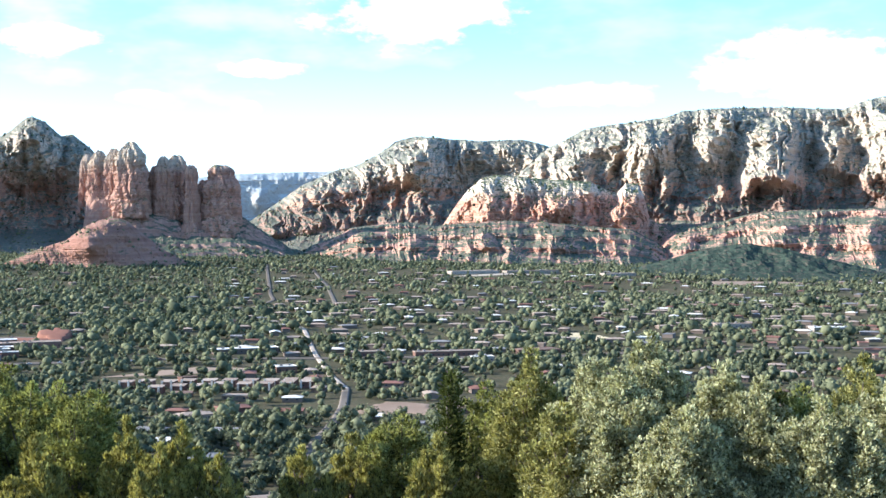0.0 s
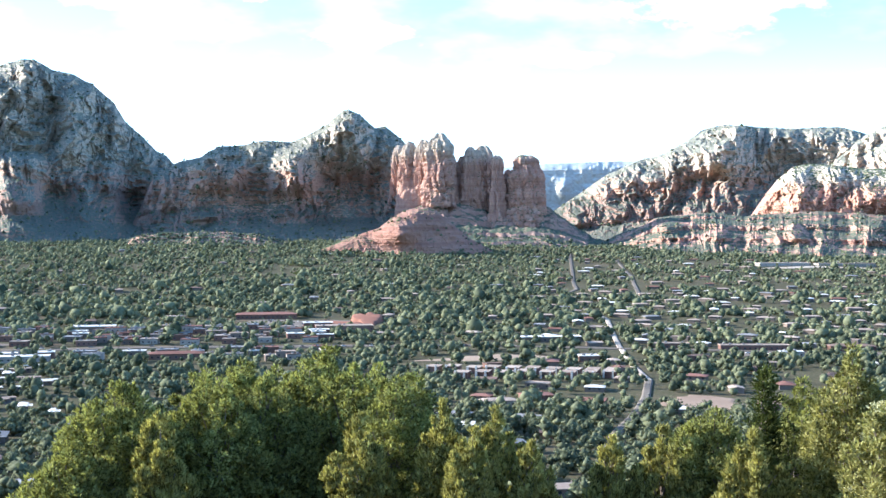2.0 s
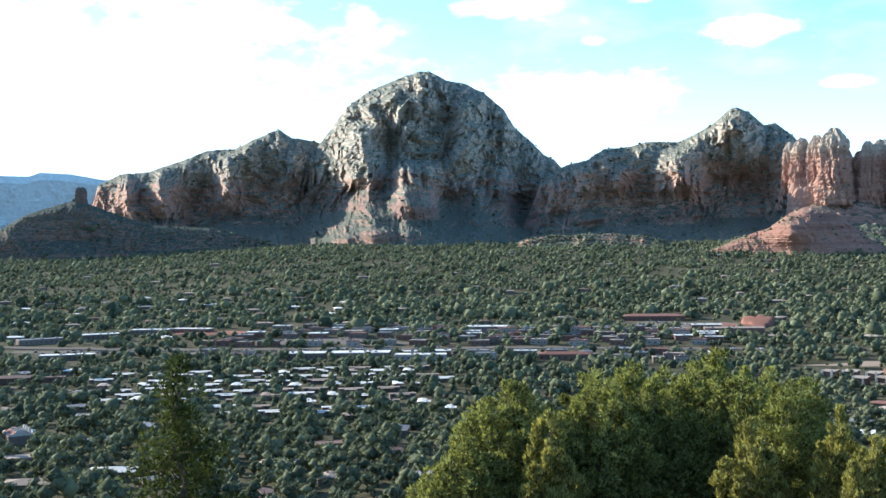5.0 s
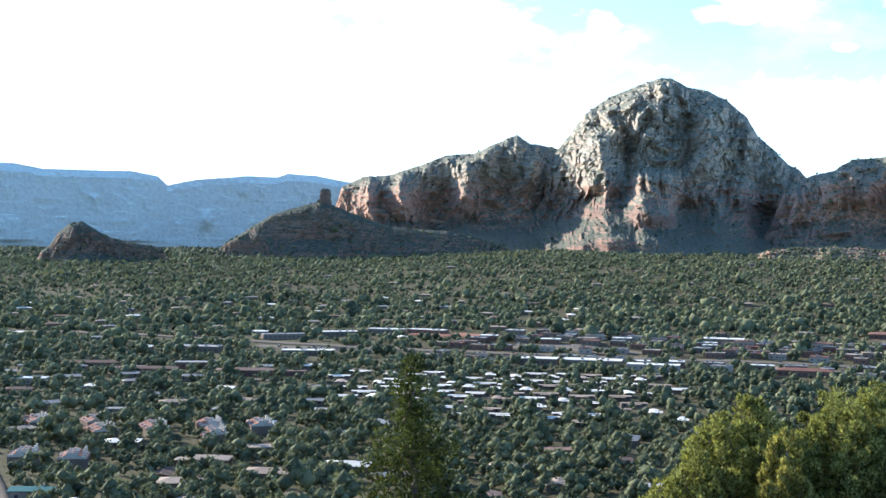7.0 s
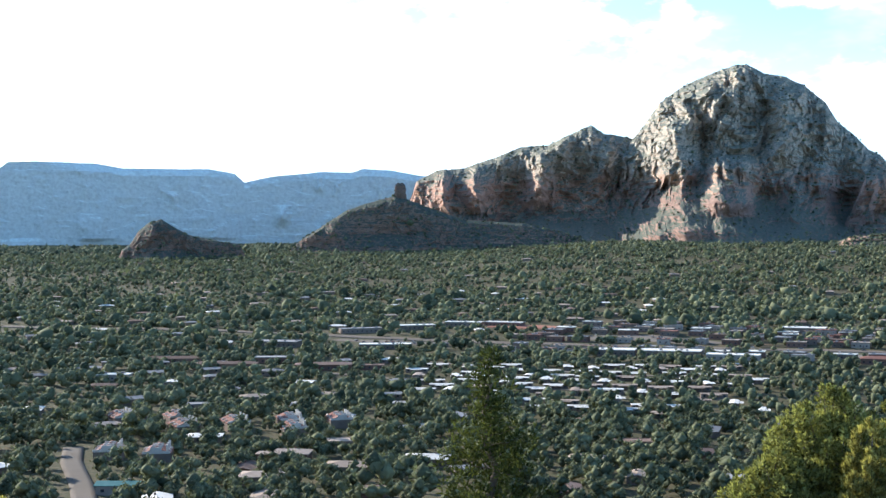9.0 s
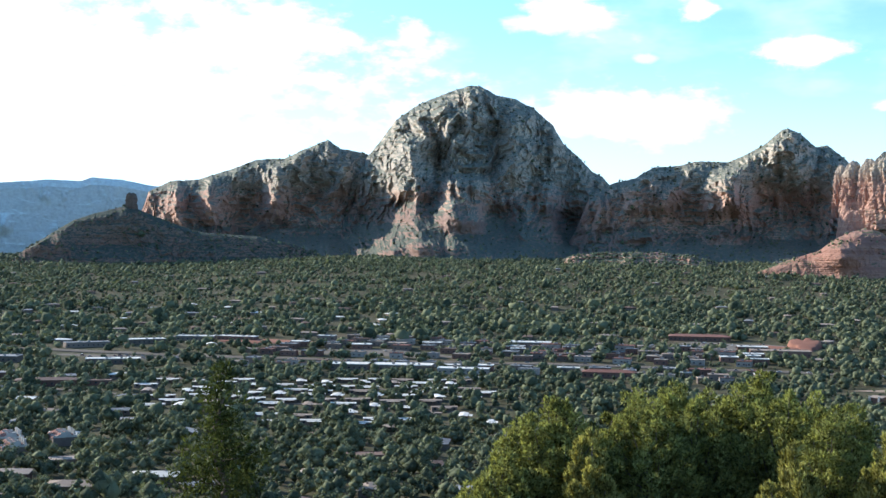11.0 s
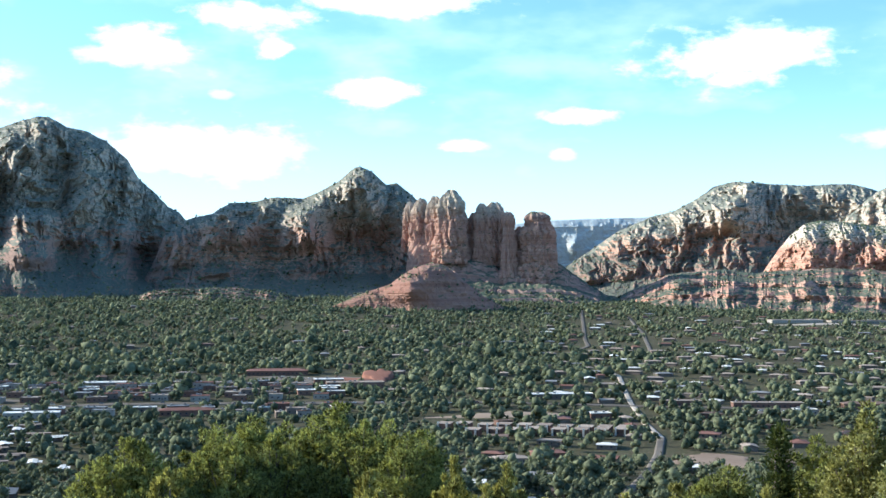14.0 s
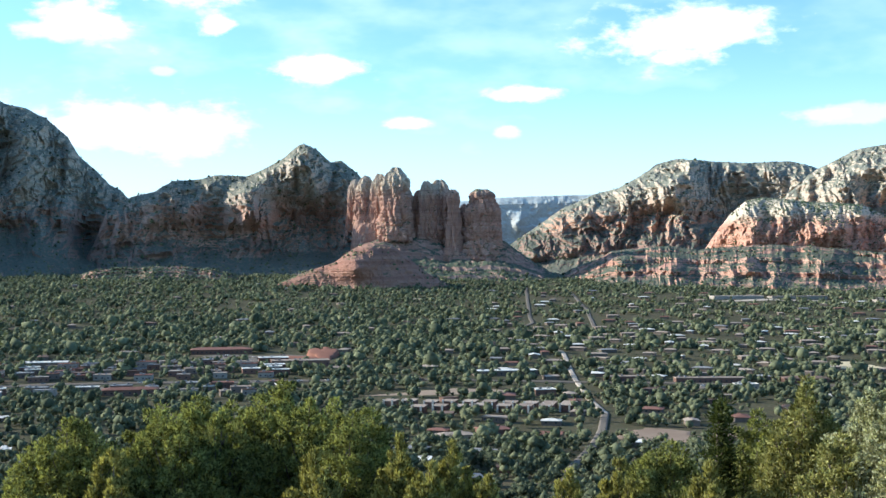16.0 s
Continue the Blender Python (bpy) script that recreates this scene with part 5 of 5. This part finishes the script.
def tufts(centres, sizes, tall, verts, faces, rng, ragged):
    """Small ragged clumps of leaves, one solid each."""
    n, k = len(centres), len(verts)
    turn = rng.uniform(0, 2 * np.pi, n)
    c, s = np.cos(turn)[:, None], np.sin(turn)[:, None]
    v = verts[None] * (1 + rng.uniform(-ragged, ragged, (n, k, 1)))
    x, y = v[..., 0] * c - v[..., 1] * s, v[..., 0] * s + v[..., 1] * c
    v = np.stack([x, y, v[..., 2] * tall[:, None]], -1) * sizes[:, None, None] + centres[:, None]
    f = faces[None] + (np.arange(n) * k)[:, None, None]
    return v.reshape(-1, 3), f.reshape(-1, 3)


def sprays(centres, sizes, per, span, rng):
    """Loose leaf sprays over the outside of crowns: single small leaves of three corners."""
    n = len(centres) * per
    c, r = np.repeat(centres, per, 0), np.repeat(sizes, per)[:, None]
    out = rng.normal(0, 1, (n, 3))
    out[:, 2] = np.abs(out[:, 2]) * 1.1 - 0.35
    out /= np.linalg.norm(out, axis=1, keepdims=True)
    at = c + out * r * rng.uniform(0.72, 1.06, (n, 1))
    a, b = rng.normal(0, 1, (n, 3)), rng.normal(0, 1, (n, 3))
    a /= np.linalg.norm(a, axis=1, keepdims=True)
    b /= np.linalg.norm(b, axis=1, keepdims=True)
    size = r * span * rng.uniform(0.6, 1.4, (n, 1))
    tri = np.stack([at + a * size, at + b * size, at - (a + b) * size * 0.6 + out * size * 0.5], 1)
    return tri.reshape(-1, 3), np.arange(n * 3).reshape(-1, 3)


def woods(r0, r1, gap, count, per, size, label, seed, az0=-46.5, az1=41.0, thin=0.0, span=0.42):
    """Junipers and pines of the valley: dense cores with loose sprays round them."""
    rng = np.random.default_rng(seed)
    n = int(radians(az1 - az0) * (r1 * r1 - r0 * r0) / 2 / (gap * gap))
    az, far = np.radians(rng.uniform(az0, az1, n)), np.sqrt(rng.uniform(r0 * r0, r1 * r1, n))
    x, y = np.sin(az) * far, np.cos(az) * far
    i, j = np.clip(((x + 1800) / CELL).astype(int), 0, 999), np.clip((y / CELL).astype(int), 0, 899)
    dense = 1.3 * fbm(x / 55, y / 55, 77, 4) + 0.8 * fbm(x / 260, y / 260, 78, 2)
    hidden = ((np.abs(az) < radians(4.5)) & (far < 850)) | ((az > radians(24.5)) & (far < 800))      # behind the trees of the mesa edge
    keep = ~hidden & ~TAKEN[i, j] & (dense + rng.uniform(-0.5, 0.5, n) > -0.35 + thin + 0.3 * np.clip((np.degrees(az) - 6) / 8, 0, 1))
    x, y = x[keep], y[keep]
    n = len(x)
    big = size * np.exp(np.clip(rng.normal(-0.05, 0.38, n), -0.9, 0.55)) * (1 + 0.5 * (rng.random(n) < 0.08))
    slim = rng.uniform(0.7, 1.2, n)
    z = ground(x, y)
    cx, cy, cz, cs = [], [], [], []
    for k in range(count):
        lone = count == 1
        a, q = rng.uniform(0, 2 * np.pi, n), np.zeros(n) if lone else rng.uniform(0.2, 0.8, n)
        h = np.full(n, 0.42) if lone else rng.uniform(0.25, 0.85, n)
        reach = big * 0.5 * q * (1.15 - 0.6 * h)
        cx.append(x + np.cos(a) * reach), cy.append(y + np.sin(a) * reach), cz.append(z + big * slim * h)
        cs.append(big * rng.uniform(0.8, 1.2, n) * (0.56 / count ** 0.45))
    centres = np.stack([np.concatenate(q) for q in (cx, cy, cz)], -1)
    sizes = np.concatenate(cs)
    v, f = tufts(centres, sizes * (0.85 if per else 1.0), rng.uniform(0.75, 1.1, len(sizes)), *((ICO_V, ICO_F) if count < 5 and r1 < 2000 else (OCT_V, OCT_F)), rng, 0.34)
    if per:
        v2, f2 = sprays(centres, sizes, per, span, rng)
        v, f = np.concatenate([v, v2]), np.concatenate([f, f2 + len(v)])
    ob = new("juniper_woodland", mesh_of("juniper_woodland", v, f, valley_leaf, True))
    return tagged(ob, label, "trees", kind="stuff")


woods(480, 780, 8.0, 6, 16, 7.0, "dark green junipers and round shade trees between the near houses", 101, thin=-1.0, span=0.26)
woods(780, 1250, 8.8, 3, 10, 6.0, "dark green junipers and shade trees in the town", 103, thin=-0.3, span=0.28)
woods(1250, 1900, 10.2, 1, 9, 6.2, "dense green juniper woodland beyond the highway", 107, thin=-0.25, span=0.38)
woods(1900, 3200, 11.0, 1, 3, 5.8, "dense green juniper woodland below the mountains", 109, thin=-0.1, span=0.6)
woods(3200, 4300, 16, 1, 0, 7.0, "far juniper woodland towards the blue mesa", 113, thin=-0.6, az1=-20.0)


def slope_woods():
    """Junipers that climb the lower slopes of the mountains."""
    rng = np.random.default_rng(131)
    at = np.concatenate([q[rng.random(len(q)) < 0.12] for q in SLOPES])
    at = at + rng.normal(0, 3, at.shape) * np.array([1, 1, 0.0])
    size = np.exp(rng.normal(0, 0.3, len(at))) * 2.7
    v, f = tufts(at + np.array([0, 0, 1.2]), size, rng.uniform(0.7, 1.1, len(at)), OCT_V, OCT_F, rng, 0.3)
    tagged(new("slope_woodland", mesh_of("slope_woodland", v, f, valley_leaf, True)), "dark junipers scattered over the mountain foot", "trees", kind="stuff")


slope_woods()


# ---- trees on the edge of the mesa ----
def leaves(centres, radii, per, length, width, rng, up=0.35):
    """Leaf sprays set round the middles of clumps, thickest on the outside."""
    n = len(centres) * per
    c, r = np.repeat(centres, per, 0), np.repeat(radii, per)
    out = rng.normal(0, 1, (n, 3))
    out /= np.linalg.norm(out, axis=1, keepdims=True)
    at = c + out * (r * rng.uniform(0.35, 1.0, n) ** 0.6)[:, None]
    way = out + rng.normal(0, 0.45, (n, 3)) + np.array([0, 0, up])
    side = np.cross(way, rng.normal(0, 1, (n, 3)))
    way /= np.linalg.norm(way, axis=1, keepdims=True)
    side /= np.linalg.norm(side, axis=1, keepdims=True)
    ln, wd = length * rng.uniform(0.6, 1.3, n)[:, None], width * rng.uniform(0.6, 1.3, n)[:, None]
    bend = np.cross(way, side) * wd * 0.3
    quad = np.stack([at, at + way * ln * 0.5 + side * wd / 2 + bend, at + way * ln, at + way * ln * 0.45 - side * wd / 2 + bend], 1)
    return quad.reshape(-1, 3), np.arange(n * 4).reshape(-1, 4)


def limb(points, thick, sides=7):
    """A tapered round limb along points."""
    pts = np.array(points, float)
    rings = []
    for k, p in enumerate(pts):
        t = pts[min(k + 1, len(pts) - 1)] - pts[max(k - 1, 0)]
        t /= np.linalg.norm(t)
        a = np.cross(t, (0.31, 0.9, 0.2))
        a /= np.linalg.norm(a)
        b = np.cross(t, a)
        r = thick * (1 - 0.8 * k / (len(pts) - 1))
        q = np.linspace(0, 2 * np.pi, sides, endpoint=False)
        rings.append(p + r * (np.cos(q)[:, None] * a + np.sin(q)[:, None] * b))
    return np.concatenate(rings), grid_faces(len(pts), sides, wrap=True)


def tree(name, label, category, leaf_mat, height, wide, style, seed, low):
    rng = np.random.default_rng(seed)
    top = tagged(new(name), label, category, "trees on the mesa edge")
    trunk = [(0, 0, -1.0)]
    for k in range(1, 7):
        h = height * 0.86 * k / 6
        trunk.append((rng.normal(0, 0.05) * wide, rng.normal(0, 0.05) * wide, h))
    lines, centres, radii = [], [], []
    trunk = np.array(trunk)
    if style == "pine":
        for level in np.linspace(0.06, 1.0, 24):
            reach = wide / 2 * (1.03 - level) ** 0.75 * rng.uniform(0.45, 1.35)
            for a in rng.uniform(0, 2 * np.pi, 5 if level < 0.8 else 3):
                z = height * level * 0.97
                tip = np.array([math.cos(a) * reach, math.sin(a) * reach, z + reach * 0.25])
                root = np.array([0, 0, z - reach * 0.1])
                lines.append(([root, (root + tip) / 2 - (0, 0, 0.08 * reach), tip], 0.03))
                for q in () if z < low else np.linspace(0.42, 1.0, max(2, int(reach / 0.34))):
                    centres.append(root + (tip - root) * q + rng.normal(0, 0.07, 3))
                    radii.append(rng.uniform(0.16, 0.30))
        per, length, width, up = 21, 0.22, 0.07, 0.5
    else:
        count = {"round": 24, "young": 9, "silver": 15}[style]
        apart = {"round": 0.80, "young": 0.70, "silver": 0.58}[style]
        heads = []
        for k in range(count):
            a = k * 2.4 + rng.uniform(-0.4, 0.4)
            q = math.sqrt((k + 0.5) / count)
            h = height * (1.0 - {'round': 0.34, 'young': 0.42, 'silver': 0.30}[style] * q ** 2.2) * rng.uniform(0.88, 1.0)
            if k == 0:
                q, h = 0.05, height
            heads.append(np.array([math.cos(a) * q * wide / 2, math.sin(a) * q * wide / 2, h]))
        for head in heads:
            root = trunk[int(rng.integers(1, 4))]
            lines.append(([root, root * 0.5 + head * 0.5 * np.array([0.8, 0.8, 0.95]), head * np.array([1, 1, 0.97])], 0.05))
            spread = wide * {"round": 0.10, "young": 0.11, "silver": 0.17}[style]
            drop = height * {"round": 0.5, "young": 0.62, "silver": 0.62}[style]
            for _ in range({"round": 34, "young": 44, "silver": 60}[style]):
                t = rng.random() ** 1.15
                size = spread * (0.30 + 0.95 * t ** 0.7)
                off = rng.normal(0, 0.6, 2) * size * 1.2
                p = np.array([head[0] + off[0], head[1] + off[1], head[2] - t * drop * rng.uniform(0.7, 1.1)])
                p[:2] *= 1 + 0.25 * t
                r = rng.uniform(*{"round": (0.20, 0.44), "young": (0.11, 0.23), "silver": (0.14, 0.30)}[style]) * (0.6 + 0.4 * t)
                if p[2] < low or any((p[0] - q[0]) ** 2 + (p[1] - q[1]) ** 2 + (p[2] - q[2]) ** 2 < (apart * (r + o)) ** 2 for q, o in zip(centres, radii)):
                    continue
                centres.append(p)
                radii.append(r)
        per, length, width, up = {"round": (92, 0.15, 0.08, 0.7), "young": (60, 0.16, 0.065, 1.8), "silver": (52, 0.12, 0.075, 0.7)}[style]
    v, f = limb(trunk, 0.035 * height ** 0.9)
    stem = new("trunk", mesh_of("trunk", v, f, bark, True))
    stem.parent = top
    for points, thick in lines[::1 if len(lines) < 30 else 3]:
        v, f = limb(points, thick)
        ob = new("limb", mesh_of("limb", v, f, bark, True))
        ob.parent = stem
    v, f = leaves(np.array(centres), np.array(radii), per, length, width, rng, up)
    ob = new("crown", mesh_of("crown", v, f, leaf_mat))
    ob.parent = top
    return top


KINDS = {
    "juniper": ("juniper_tree", "dense green juniper with a ragged rounded crown", "tree", juniper_leaf, "round"),
    "young": ("young_juniper", "olive green young juniper with upright pointed sprays", "tree", young_leaf, "young"),
    "pine": ("pinyon_pine", "dark slender pinyon pine with open branches", "tree", pine_leaf, "pine"),
    "silver": ("silver_leaf_tree", "tall silvery green leafy tree in evening sun", "tree", silver_leaf, "silver"),
    "olive": ("olive_green_tree", "dense yellow-green leafy tree with domed crown", "tree", olive_leaf, "round"),
}
# kind, azimuth, elevation of the top, range, width
EDGE_TREES = [
    ("pine", -21.6, -5.5, 46, 4.4), ("young", -44.4, -9.3, 40, 2.4), ("young", -46.5, -8.6, 41, 2.6),
    ("juniper", -7.0, -6.75, 44, 3.9), ("juniper", -9.0, -9.4, 42, 2.8), ("young", -5.4, -8.2, 41, 1.8),
    ("juniper", -2.8, -6.7, 44, 3.4), ("juniper", -0.9, -6.5, 45, 3.2), ("juniper", 1.0, -6.1, 46, 3.2), ("juniper", 2.9, -6.2, 45, 3.2), ("juniper", 4.8, -6.9, 43, 2.8),
    ("juniper", -3.6, -6.3, 46, 3.5), ("juniper", -2.0, -6.0, 48, 3.5), ("juniper", 0.1, -6.3, 47, 3.8),
    ("juniper", 1.8, -5.35, 49, 3.5), ("juniper", 4.0, -6.3, 47, 3.2), ("juniper", 5.5, -6.6, 46, 2.8), ("young", 3.2, -8.4, 40, 2.0),
    ("young", 7.0, -7.9, 40, 1.7), ("young", 9.2, -8.1, 40, 2.0), ("young", 10.9, -9.6, 38, 1.3), ("young", 8.2, -9.0, 38, 1.6),
    ("young", 14.4, -9.3, 40, 1.7), ("young", 16.5, -8.9, 41, 2.2), ("juniper", 18.7, -8.1, 42, 3.1), ("pine", 20.9, -6.2, 44, 2.4),
    ("juniper", 22.4, -6.8, 46, 2.4), ("young", 20.4, -8.9, 39, 2.0), ("olive", 24.4, -5.35, 43, 2.4), ("silver", 27.3, -5.5, 40, 2.6),
    ("silver", 29.7, -4.35, 41, 2.6), ("silver", 32.7, -5.7, 40, 2.6), ("juniper", 35.8, -6.7, 40, 3.2), ("olive", 38.4, -5.4, 46, 3.2),
    ("silver", 40.2, -5.6, 39, 2.8), ("silver", 28.4, -6.2, 38, 2.6), ("silver", 34.3, -6.4, 39, 2.4), ("silver", 36.8, -7.0, 37, 2.2), ("olive", 26.0, -7.6, 38, 2.2), ("silver", 31.0, -7.6, 36, 2.4), ("silver", 38.0, -7.5, 37, 2.2),
]
for k, (kind, az, el, far, wide) in enumerate(EDGE_TREES):
    name, label, category, leaf_mat, style = KINDS[kind]
    x, y = math.sin(radians(az)) * far, math.cos(radians(az)) * far
    z = float(ground(x, y))
    height = EYE + far * math.tan(radians(el)) - z
    made = tree(name, label, category, leaf_mat, height - 0.1, wide, style, 200 + k, max(0.25, EYE - far * 0.232 - z))
    made.matrix_basis = pose(x, y, z)
